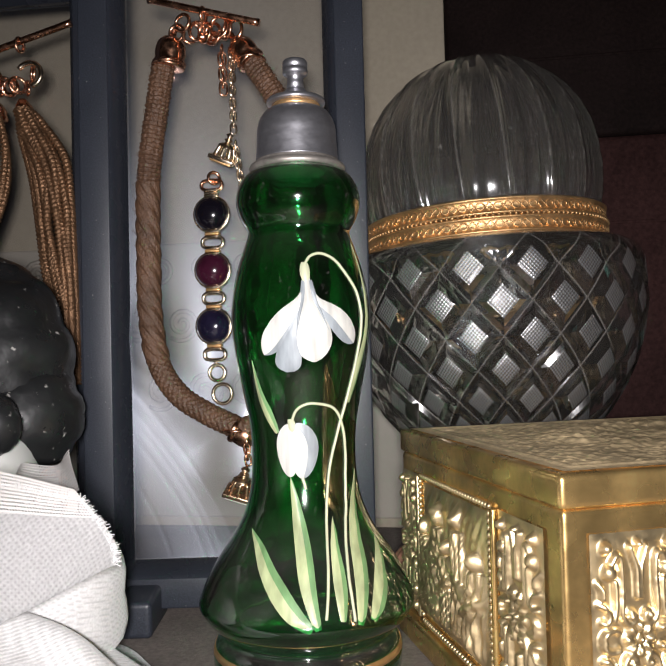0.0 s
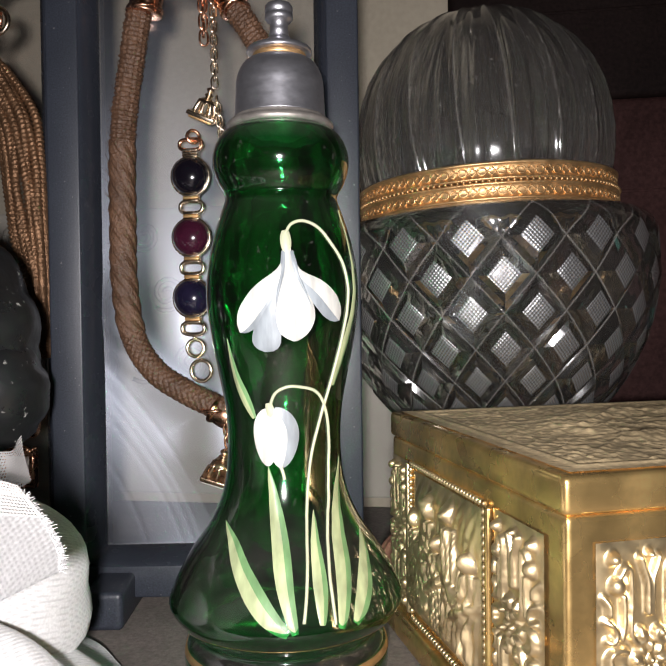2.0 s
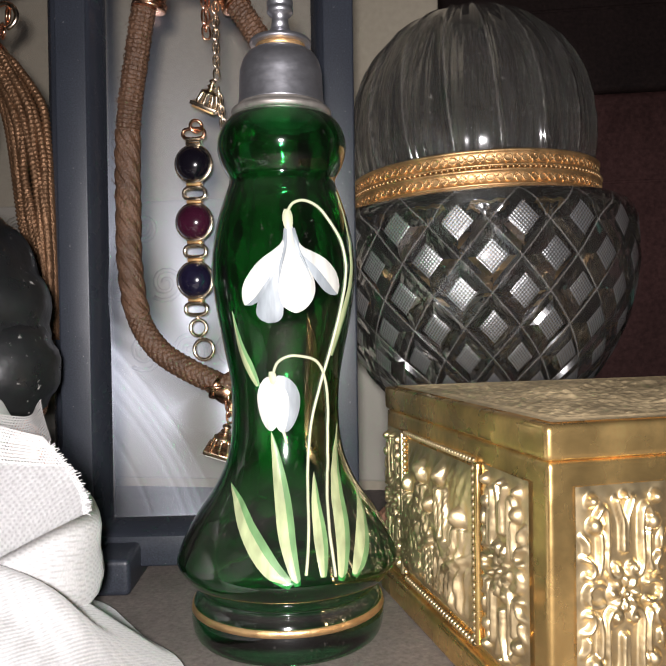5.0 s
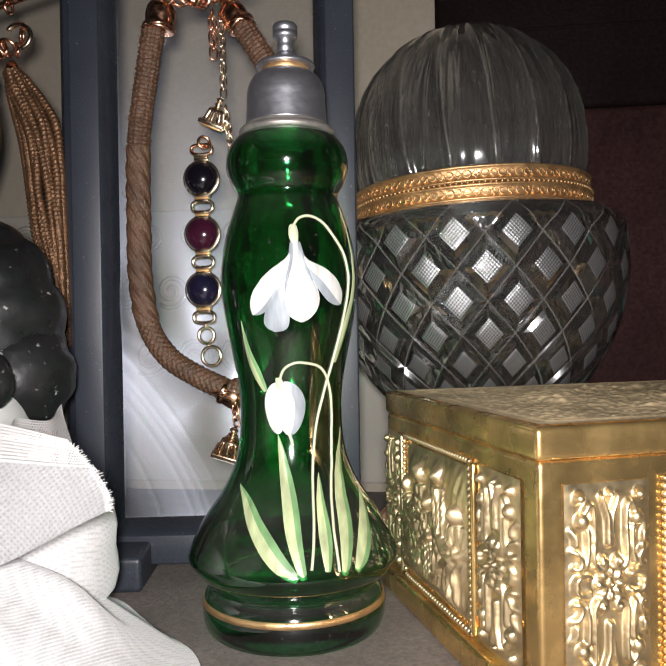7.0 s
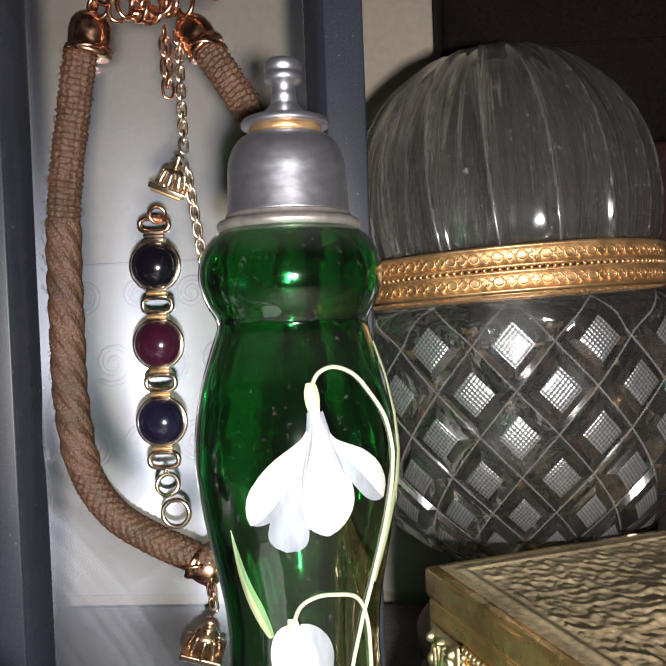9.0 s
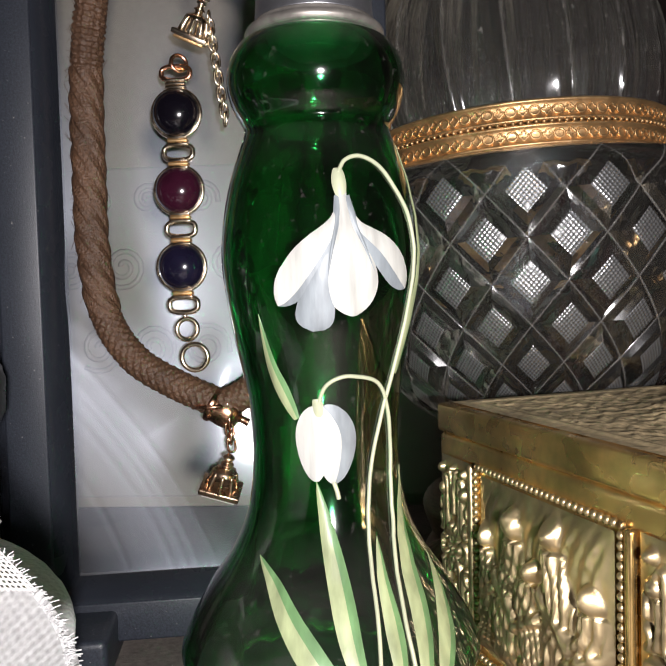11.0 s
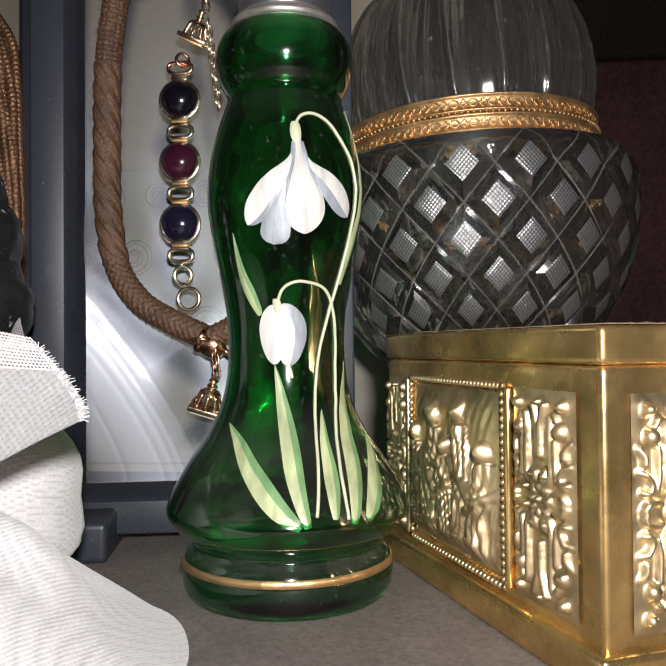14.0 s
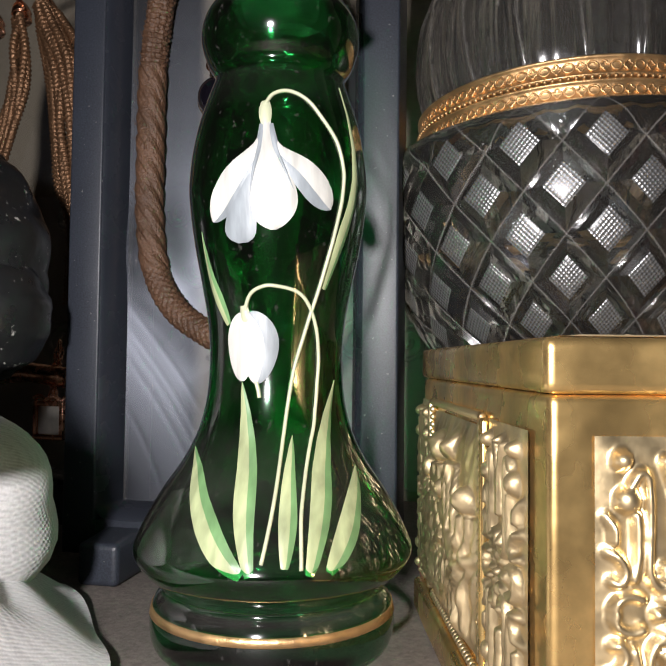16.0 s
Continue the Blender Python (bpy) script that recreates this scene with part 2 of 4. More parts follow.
def membrane_material():
    """Clear stretched film: mostly see-through, with a sharp and a hazy shine on its creases."""
    m = bpy.data.materials.new("clear_film")
    m.use_nodes = True
    nt = m.node_tree
    n, l = nt.nodes, nt.links
    n.remove(n["Principled BSDF"])
    co = n.new("ShaderNodeTexCoord")
    nz = n.new("ShaderNodeTexNoise")
    nz.inputs["Scale"].default_value, nz.inputs["Detail"].default_value, nz.inputs["Distortion"].default_value = 13, 1, 0.8
    l.new(co.outputs["Object"], nz.inputs["Vector"])
    bp = n.new("ShaderNodeBump")
    bp.inputs["Strength"].default_value, bp.inputs["Distance"].default_value = 0.12, 0.006
    l.new(nz.outputs[0], bp.inputs["Height"])
    clear = n.new("ShaderNodeBsdfTransparent")
    clear.inputs[0].default_value = (0.94, 0.94, 0.95, 1)
    sharp, haze = n.new("ShaderNodeBsdfGlossy"), n.new("ShaderNodeBsdfGlossy")
    sharp.inputs["Roughness"].default_value, haze.inputs["Roughness"].default_value = 0.1, 0.42
    haze.inputs[0].default_value = (0.8, 0.86, 1.0, 1)
    for s in (sharp, haze):
        l.new(bp.outputs[0], s.inputs["Normal"])
    shine = n.new("ShaderNodeMixShader")
    shine.inputs[0].default_value = 0.72
    l.new(sharp.outputs[0], shine.inputs[1])
    l.new(haze.outputs[0], shine.inputs[2])
    mix = n.new("ShaderNodeMixShader")
    mix.inputs[0].default_value = 0.12
    l.new(clear.outputs[0], mix.inputs[1])
    l.new(shine.outputs[0], mix.inputs[2])
    l.new(mix.outputs[0], n["Material Output"].inputs[0])
    return m


M_FILM = membrane_material()


def net_material():
    """White tulle: a fine square mesh of threads with holes between."""
    m = bpy.data.materials.new("tulle_net")
    m.use_nodes = True
    nt = m.node_tree
    n, l = nt.nodes, nt.links
    b = n["Principled BSDF"]
    b.inputs["Base Color"].default_value = (0.5, 0.48, 0.46, 1)
    b.inputs["Roughness"].default_value = 0.8
    uv = n.new("ShaderNodeUVMap")
    held = None
    for axis in ("X", "Y"):
        w = n.new("ShaderNodeTexWave")
        w.bands_direction = axis
        w.inputs["Scale"].default_value, w.inputs["Distortion"].default_value = 4.6, 0.6
        l.new(uv.outputs[0], w.inputs["Vector"])
        g = n.new("ShaderNodeMath")
        g.operation = "GREATER_THAN"
        g.inputs[1].default_value = 0.5
        l.new(w.outputs["Fac"], g.inputs[0])
        if held is None:
            held = g.outputs[0]
        else:
            mx = n.new("ShaderNodeMath")
            mx.operation = "MAXIMUM"
            l.new(held, mx.inputs[0])
            l.new(g.outputs[0], mx.inputs[1])
            held = mx.outputs[0]
    l.new(held, b.inputs["Alpha"])
    return m


M_NET = net_material()


def hatch_material():
    """Crystal facet tops cut with a fine grid."""
    m = glass("hatched_crystal", (0.96, 0.97, 0.97), 1.52, 0.06, dust_sheen=0.1, coat=0.25)
    nt = m.node_tree
    n, l = nt.nodes, nt.links
    b = n["Principled BSDF"]
    uv = n.new("ShaderNodeUVMap")
    add = n.new("ShaderNodeMath")
    for axis, slot in (("X", 0), ("Y", 1)):
        w = n.new("ShaderNodeTexWave")
        w.bands_direction = axis
        w.inputs["Scale"].default_value = 5.0
        l.new(uv.outputs[0], w.inputs["Vector"])
        l.new(w.outputs["Fac"], add.inputs[slot])
    bp = n.new("ShaderNodeBump")
    bp.inputs["Strength"].default_value, bp.inputs["Distance"].default_value = 0.25, 0.0005
    l.new(add.outputs[0], bp.inputs["Height"])
    l.new(bp.outputs[0], b.inputs["Normal"])
    # the ground lines are frosted, the tops between them clear
    d = next(k for k in n if k.bl_idname == "ShaderNodeBsdfDiffuse")
    d.inputs[0].default_value = (0.26, 0.26, 0.255, 1)
    glint, both = n.new("ShaderNodeBsdfGlossy"), n.new("ShaderNodeMixShader")
    glint.inputs[0].default_value, glint.inputs["Roughness"].default_value = (0.6, 0.61, 0.62, 1), 0.32
    both.inputs[0].default_value = 0.5
    l.new(bp.outputs[0], glint.inputs["Normal"])
    l.new(d.outputs[0], both.inputs[1])
    l.new(glint.outputs[0], both.inputs[2])
    l.new(bp.outputs[0], d.inputs["Normal"])
    frost = n.new("ShaderNodeMapRange")
    frost.inputs[1].default_value, frost.inputs[2].default_value = 0.5, 1.3
    frost.inputs[3].default_value, frost.inputs[4].default_value = 0.66, 0.36
    l.new(add.outputs[0], frost.inputs[0])
    mix = next(k for k in n if k.bl_idname == "ShaderNodeMixShader" and k != both)
    l.new(frost.outputs[0], mix.inputs[0])
    l.new(both.outputs[0], mix.inputs[2])
    return m


M_HATCH = hatch_material()


def groove_glint(m):
    """Pale lines along the bottoms and edges of the crossing cuts, painting in their sparkle."""
    n, l = m.node_tree.nodes, m.node_tree.links
    uv = n.new("ShaderNodeUVMap")
    split = n.new("ShaderNodeSeparateXYZ")
    l.new(uv.outputs[0], split.inputs[0])
    mix = next(k for k in n if k.bl_idname == "ShaderNodeMixShader")
    last = mix.inputs[0].links[0].from_socket
    for axis in (0, 1):
        near = n.new("ShaderNodeMath")
        near.operation = "PINGPONG"
        near.inputs[1].default_value = 0.5
        l.new(split.outputs[axis], near.inputs[0])
        line = n.new("ShaderNodeMapRange")
        line.inputs[1].default_value, line.inputs[2].default_value = 0.008, 0.02
        line.inputs[3].default_value, line.inputs[4].default_value = 0.16, 0.0
        l.new(near.outputs[0], line.inputs[0])
        top = n.new("ShaderNodeMath")
        top.operation = "MAXIMUM"
        l.new(last, top.inputs[0])
        l.new(line.outputs[0], top.inputs[1])
        last = top.outputs[0]
    l.new(last, mix.inputs[0])


groove_glint(M_CRYSTAL)


# ---------------------------------------------------------------- mesh helpers
def link_mesh(name, bm, mats, smooth=True):
    me = bpy.data.meshes.new(name)
    bm.normal_update()
    bm.to_mesh(me)
    bm.free()
    for m in (mats if isinstance(mats, (list, tuple)) else [mats]):
        me.materials.append(m)
    if smooth:
        me.polygons.foreach_set("use_smooth", [True] * len(me.polygons))
    return new(name, me)


def part(name, bm, mats, parent, label="", smooth=True):
    ob = link_mesh(name, bm, mats, smooth)
    ob.parent = parent
    if label:
        ob["label"] = label
    return ob


def thing(name, m, label, category, group="", kind=""):
    e = new(name)
    e.empty_display_size = 0.02
    e.matrix_world = m
    return tagged(e, label, category, group, kind)


def lathe(profile, n=96, closed=False, wave=None):
    """A turned form from (radius, height) rows; wave(angle, index) scales a row's radius."""
    bm = bmesh.new()
    rings = []
    for k, (r, z) in enumerate(profile):
        rings.append([bm.verts.new(((r * (wave(2 * math.pi * i / n, k) if wave else 1)) * math.cos(2 * math.pi * i / n),
                                    (r * (wave(2 * math.pi * i / n, k) if wave else 1)) * math.sin(2 * math.pi * i / n), z)) for i in range(n)])
    for a, b in zip(rings, rings[1:] + ([rings[0]] if closed else [])):
        for i in range(n):
            bm.faces.new((a[i], a[(i + 1) % n], b[(i + 1) % n], b[i]))
    if not closed:
        bm.faces.new(rings[0][::-1])
        bm.faces.new(rings[-1])
    return bm


def smooth_profile(rows, steps=6):
    """A smooth curve through (a, b) rows."""
    out = []
    for k in range(len(rows) - 1):
        p0, p1, p2, p3 = (Vector((*rows[min(max(k + d, 0), len(rows) - 1)], 0)) for d in (-1, 0, 1, 2))
        for s in range(steps):
            t = s / steps
            q = 0.5 * ((2 * p1) + (p2 - p0) * t + (2 * p0 - 5 * p1 + 4 * p2 - p3) * t * t + (3 * p1 - p0 - 3 * p2 + p3) * t ** 3)
            out.append((q.x, q.y))
    return out + [tuple(rows[-1])]


def path_points(rows, steps=12):
    """A smooth line through points in space."""
    out = []
    for k in range(len(rows) - 1):
        p0, p1, p2, p3 = (Vector(rows[min(max(k + d, 0), len(rows) - 1)]) for d in (-1, 0, 1, 2))
        for s in range(steps):
            t = s / steps
            out.append(0.5 * ((2 * p1) + (p2 - p0) * t + (2 * p0 - 5 * p1 + 4 * p2 - p3) * t * t + (3 * p1 - p0 - 3 * p2 + p3) * t ** 3))
    return out + [Vector(rows[-1])]


def tube(points, radius, n=10, closed=False, relief=None, bm=None, flat=1.0):
    """A round bar along points; radius a number or f(u); relief(u, angle, length) scales it."""
    bm = bm or bmesh.new()
    pts = [Vector(p) for p in points]
    rings, run = [], 0.0
    side = None
    count = len(pts)
    for k, p in enumerate(pts):
        nxt, prv = (pts[(k + 1) % count], pts[k - 1]) if closed else (pts[min(k + 1, count - 1)], pts[max(k - 1, 0)])
        d = (nxt - prv).normalized()
        if side is None:
            side = d.orthogonal().normalized()
        side = (side - d * side.dot(d)).normalized()
        up = d.cross(side)
        if k:
            run += (p - pts[k - 1]).length
        u = k / max(1, count - 1)
        r = radius(u) if callable(radius) else radius
        ring = []
        for i in range(n):
            a = 2 * math.pi * i / n
            q = r * (relief(u, a, run) if relief else 1)
            ring.append(bm.verts.new(p + side * (q * math.cos(a)) + up * (q * flat * math.sin(a))))
        rings.append(ring)
    for a, b in zip(rings, rings[1:] + ([rings[0]] if closed else [])):
        for i in range(n):
            bm.faces.new((a[i], a[(i + 1) % n], b[(i + 1) % n], b[i]))
    if not closed:
        bm.faces.new(rings[0][::-1])
        bm.faces.new(rings[-1])
    return bm


def ring_points(centre, ra, rb, tilt=0.0, spin=0.0, n=24, plane="xz"):
    """An ellipse or stadium-like loop round a centre, in an upright plane turned by spin about z and leaning by tilt."""
    m = Matrix.Translation(centre) @ Matrix.Rotation(radians(spin), 4, "Z") @ Matrix.Rotation(radians(tilt), 4, "Y")
    out = []
    for i in range(n):
        a = 2 * math.pi * i / n
        c, s = math.cos(a), math.sin(a)
        e = 1.0 if abs(ra - rb) < 0.3 * max(ra, rb) else 0.7
        c, s = math.copysign(abs(c) ** e, c), math.copysign(abs(s) ** e, s)
        out.append(m @ (Vector((ra * c, 0, rb * s)) if plane == "xz" else Vector((ra * c, rb * s, 0))))
    return out


def block(size, centre=(0, 0, 0), bevel=0.0, segments=2, bm=None):
    """A bar or slab with rounded edges."""
    own = bmesh.new()
    bmesh.ops.create_cube(own, size=1.0)
    for v in own.verts:
        v.co = Vector((v.co.x * size[0] + centre[0], v.co.y * size[1] + centre[1], v.co.z * size[2] + centre[2]))
    if bevel:
        bmesh.ops.bevel(own, geom=own.edges[:], offset=bevel, segments=segments, affect="EDGES", profile=0.6)
    if bm is None:
        return own
    me = bpy.data.meshes.new("tmp")
    own.to_mesh(me)
    own.free()
    bm.from_mesh(me)
    bpy.data.meshes.remove(me)
    return bm


def ball(centre, size, rings=12, n=18, bump=None, bm=None):
    """A rounded lump; size one or three half-widths; bump(direction) scales it."""
    bm = bm or bmesh.new()
    size = size if isinstance(size, tuple) else (size,) * 3
    rows = []
    for k in range(rings + 1):
        th = math.pi * k / rings
        row = []
        for i in range(n):
            a = 2 * math.pi * i / n
            d = Vector((math.sin(th) * math.cos(a), math.sin(th) * math.sin(a), math.cos(th)))
            s = bump(d) if bump else 1
            row.append(bm.verts.new((centre[0] + d.x * size[0] * s, centre[1] + d.y * size[1] * s, centre[2] + d.z * size[2] * s)))
            if k in (0, rings):
                break
        rows.append(row)
    for a, b in zip(rows, rows[1:]):
        for i in range(n):
            f = [a[i % len(a)], b[i % len(b)], b[(i + 1) % len(b)], a[(i + 1) % len(a)]]
            keep = []
            for v in f:
                if v not in keep:
                    keep.append(v)
            bm.faces.new(keep)
    return bm


def sheet(nu, nv, at, bm=None, uv_scale=None, thick=0.0, mat_index=0):
    """A grid surface at(u, v), u and v from 0 to 1."""
    bm = bm or bmesh.new()
    g = [[bm.verts.new(at(i / nu, j / nv)) for j in range(nv + 1)] for i in range(nu + 1)]
    layer = bm.loops.layers.uv.verify() if uv_scale else None
    for i in range(nu):
        for j in range(nv):
            f = bm.faces.new((g[i][j], g[i + 1][j], g[i + 1][j + 1], g[i][j + 1]))
            f.material_index = mat_index
            if layer:
                for loop, (a, b) in zip(f.loops, ((i, j), (i + 1, j), (i + 1, j + 1), (i, j + 1))):
                    loop[layer].uv = (a / nu * uv_scale[0], b / nv * uv_scale[1])
    if thick:
        bmesh.ops.solidify(bm, geom=bm.faces[:], thickness=thick)
    return bm


# ---------------------------------------------------------------- the setting
TABLE_Z = -0.0028


def slab(name, size, centre, m, bevel=0.0):
    return tagged(link_mesh(name, block(size, centre, bevel), m, False), kind="structure")


tagged(slab("tabletop", (1.8, 0.9, 0.03), (0.0, -0.288, TABLE_Z - 0.015), M_TABLE, 0.004), "grey-brown cloth-covered table top", "table")
WALL_Y = 0.165
tagged(slab("floor", (2.5, 1.6, 0.05), (0.0, -0.56, -0.745), M_ROOM), "dim beige floor", "floor")
tagged(slab("wall_north", (2.4, 0.05, 2.12), (0.0, WALL_Y + 0.027, 0.34), M_WALL), "plain olive-grey painted wall", "wall")
tagged(slab("wall_south", (2.4, 0.05, 2.12), (0.0, -1.3, 0.34), M_ROOM), "dim beige room wall", "wall")
tagged(slab("wall_east", (0.05, 1.5, 2.12), (1.22, -0.56, 0.34), M_ROOM), "dim beige room wall", "wall")
tagged(slab("wall_west", (0.05, 1.5, 2.12), (-1.22, -0.56, 0.34), M_ROOM), "dim beige room wall", "wall")

# out of view, added to close the room and keep the world light out
tagged(slab("ceiling", (2.5, 1.6, 0.05), (0.0, -0.56, 1.427), M_ROOM), "unseen dim beige ceiling that closes the room", "ceiling")
dado = tagged(slab("wall_dado", (0.42, 0.004, 0.135), (-0.17, WALL_Y, 0.0675), M_EMBOSS, 0.001), "embossed grey wallpaper strip with scroll relief", "wall")
for k in range(9):
    for row, size in ((0.122, 0.007), (0.095, 0.009), (0.062, 0.01)):
        c = (-0.19 + 0.022 * k + (0.011 if row == 0.095 else 0), WALL_Y - 0.002, row)
        spiral = [(c[0] + size * (1 - s / 26) * math.cos(s * 0.5 + k), c[1], c[2] + size * (1 - s / 26) * math.sin(s * 0.5 + k)) for s in range(24)]
        ob = part("scroll", tube(spiral, 0.0012, 6), M_EMBOSS, dado)

for lx in (-0.85, 0.85):
    for ly in (-0.69, 0.1):
        tagged(slab("table_leg", (0.05, 0.05, 0.69), (lx, ly, -0.375 + TABLE_Z), M_WOOD, 0.004), "plain wooden table leg", "table")

case_low = thing("storage_case", pose(0.1635, 0.145, TABLE_Z), "reddish-brown leather-covered case standing upright", "case")
part("body", block((0.235, 0.03, 0.1688), (0, 0, 0.0844), 0.003), M_CASE_B, case_low)
part("lid_seam", block((0.2356, 0.0306, 0.0012), (0, 0, 0.1325), 0.0003), M_CASE_B, case_low)
case_top = thing("storage_case", pose(0.1605, 0.147, 0.166), "very dark brown leather-covered case lying on another case", "case")
part("body", block((0.239, 0.034, 0.2), (0, 0, 0.1), 0.003), M_CASE_A, case_top)
part("lid_seam", block((0.2396, 0.0346, 0.0012), (0, 0, 0.034), 0.0003), M_CASE_A, case_top)


# ---------------------------------------------------------------- display frames
def display_frame(name, m, width, height, bar, label, feet=True, bulges=()):
    """A deep black frame that holds a clear film, on two clip feet."""
    f = thing(name, m, label, "display frame")
    depth = 0.02
    for bar_name, size, centre in (("frame_bar", (bar, depth, height), (bar / 2, depth / 2, height / 2)),
                                   ("frame_bar", (bar, depth, height), (width - bar / 2, depth / 2, height / 2)),
                                   ("frame_bar", (width - 2 * bar, depth, bar), (width / 2, depth / 2 + 0.0001, bar / 2)),
                                   ("frame_bar", (width - 2 * bar, depth, bar), (width / 2, depth / 2 + 0.0001, height - bar / 2))):
        part(bar_name, block(size, (centre[0], centre[1], centre[2] + 0.004), 0.0006), M_FRAME, f)
    # sloping glossy inner lip with rounded corners
    w, h, r = width / 2 - bar, height / 2 - bar, 0.004
    bm = bmesh.new()
    loops = []
    for inset, y in ((-0.0002, 0.0004), (0.0012, 0.0012), (0.0026, 0.0078), (0.0034, 0.0092), (0.0034, 0.0115), (-0.0002, 0.0115)):
        loop = []
        for cx, cz, a0 in ((1, 1, 0), (-1, 1, 90), (-1, -1, 180), (1, -1, 270)):
            for s in range(7):
                a = radians(a0 + 15 * s)
                loop.append(bm.verts.new((width / 2 + cx * (w - r) + (r - inset) * math.cos(a), y, height / 2 + 0.004 + cz * (h - r) + (r - inset) * math.sin(a))))
        loops.append(loop)
    for a, b in zip(loops, loops[1:]):
        for i in range(len(a)):
            bm.faces.new((a[i], a[(i + 1) % len(a)], b[(i + 1) % len(a)], b[i]))
    part("inner_lip", bm, M_LIP, f, "glossy black bevelled inner lip")

    def film_at(u, v):
        x, z = bar + 0.002 + u * (width - 2 * bar - 0.004), bar + 0.006 + v * (height - 2 * bar - 0.004)
        sag = -0.0065 * math.sin(math.pi * u) * math.sin(math.pi * v) ** 0.6
        crease = 0.0008 * noise.noise(Vector((u * 1.7, v * 3.0, 2.0))) * max(0, 0.55 - v)
        # stretched folds that sweep from the side down to the lower edge
        for start, reach, deep in ((0.27, 0.52, 0.00004), (0.24, 0.45, 0.00003), (0.225, 0.41, 0.000025), (0.2, 0.36, 0.00003), (0.14, 0.2, 0.00004)):
            drop = start * (1 - min(1, u / reach)) ** 0.75 if u < reach else -1
            crease += deep * math.exp(-((v - drop) / 0.0045) ** 2) * min(1, u * 14)
        crease += 0.00003 * math.sin(170 * v + 40 * u) * math.exp(-((u - 0.1) / 0.1) ** 2 - ((v - 0.28) / 0.05) ** 2)
        # soft blisters where the film touches the things that it holds
        for bu, bv, wide, deep in ((0.12, 0.33, 0.13, 0.0016), (0.62, 0.1, 0.17, 0.0022), (0.55, 0.24, 0.1, 0.001)):
            crease -= deep * math.exp(-((u - bu) / wide) ** 2 - ((v - bv) / (wide * 0.42)) ** 2)
        near = 1.0
        for (ax, az), (bx, bz) in zip(bulges, bulges[1:]):
            f = max(0, min(1, ((x - ax) * (bx - ax) + (z - az) * (bz - az)) / ((bx - ax) ** 2 + (bz - az) ** 2)))
            near = min(near, math.hypot(x - ax - f * (bx - ax), z - az - f * (bz - az)))
        return (x, 0.0098 - sag + crease - 0.0012 * math.exp(-(near / 0.008) ** 2), z)

    film = part("film", sheet(110, 360, film_at), M_FILM, f, "clear creased plastic film")
    film.visible_shadow = False
    if feet:
        for x in (0.0178, width - 0.0178):
            foot = block((0.0108, 0.034, 0.0128), (x, 0.003, 0.0064), 0.0018, 4)
            for p in foot.verts:
                # the front end slopes down from the clip
                if p.co.z > 0.006 and p.co.y < -0.004:
                    p.co.z -= 0.0022
            part("clip_foot", foot, M_FRAME, f, "black moulded foot")
    return f


FRAME_M = pose(-0.0738, 0.0265, TABLE_Z, 0, 0, 9.6)
display_frame("display_frame", FRAME_M, 0.0899, 0.237, 0.0094, "upright black display frame holding jewellery in clear film",
              bulges=[(x + 0.0738, z - TABLE_Z) for x, z in ((-0.0487, 0.173), (-0.0515, 0.158), (-0.054, 0.146), (-0.055, 0.134), (-0.0556, 0.122), (-0.0556, 0.113), (-0.0556, 0.104), (-0.055, 0.095), (-0.054, 0.085),
                                                    (-0.0515, 0.0765), (-0.048, 0.07), (-0.0435, 0.0645), (-0.039, 0.0612), (-0.0345, 0.0582), (-0.029, 0.0555), (-0.0302, 0.041))])
display_frame("display_frame", pose(-0.185, 0.05, TABLE_Z, 0, 0, 2.0), 0.108, 0.2248, 0.0125, "black display frame standing behind the other, holding chains", False)


# ---------------------------------------------------------------- jewellery in the frames
def rope_relief(u, a, s):
    """Twisted strands low down, tight plaiting near the metal ends."""
    if u < 0.27:
        # a loose net of thread over the core
        return 0.94 + 0.11 * math.sin(6 * a + 2300 * s) * math.sin(6 * a - 2300 * s) + 0.13 * noise.noise(Vector((3 * math.cos(a), 3 * math.sin(a), 900 * s)))
    if u < 0.66:
        # steep strands, each of finer threads
        return 0.9 + 0.17 * abs(math.sin(2.5 * a + 480 * s)) + 0.05 * math.sin(15 * a + 2880 * s) + 0.03 * noise.noise(Vector((2 * math.cos(a), 2 * math.sin(a), 500 * s)))
    # close herringbone round the bend
    return 0.95 + 0.09 * abs(math.sin(4 * a - 1500 * s)) - 0.08 * abs(math.sin(4 * a + 1500 * s)) + 0.02 * noise.noise(Vector((2 * a, 900 * s, 0)))


def toggle_bar(parent, a, b, r):
    a, b = Vector(a), Vector(b)
    part("toggle_bar", tube([a + (b - a) * (k / 20) for k in range(21)], lambda u: r * (1.12 if u < 0.04 or u > 0.96 else 1), 14), M_ROSE, parent, "rose-gold bar")
    mid = (a + b) / 2
    part("bar_ring", tube(ring_points(mid + Vector((0, 0, -0.0012)), r * 1.7, r * 2.0, spin=80), 0.0006, 8, True), M_ROSE, parent)


def link_run(parent, a, b, count, size, m, wire=0.00035):
    """A cable chain between two points, link by link."""
    a, b = Vector(a), Vector(b)
    for k in range(count):
        c = a + (b - a) * ((k + 0.5) / count)
        lean = math.degrees(math.atan2(b.x - a.x, b.z - a.z))
        part("link", tube(ring_points(c, size * 0.55, size, lean, 25 if k % 2 else 115, 14), wire, 6, True), m, parent)


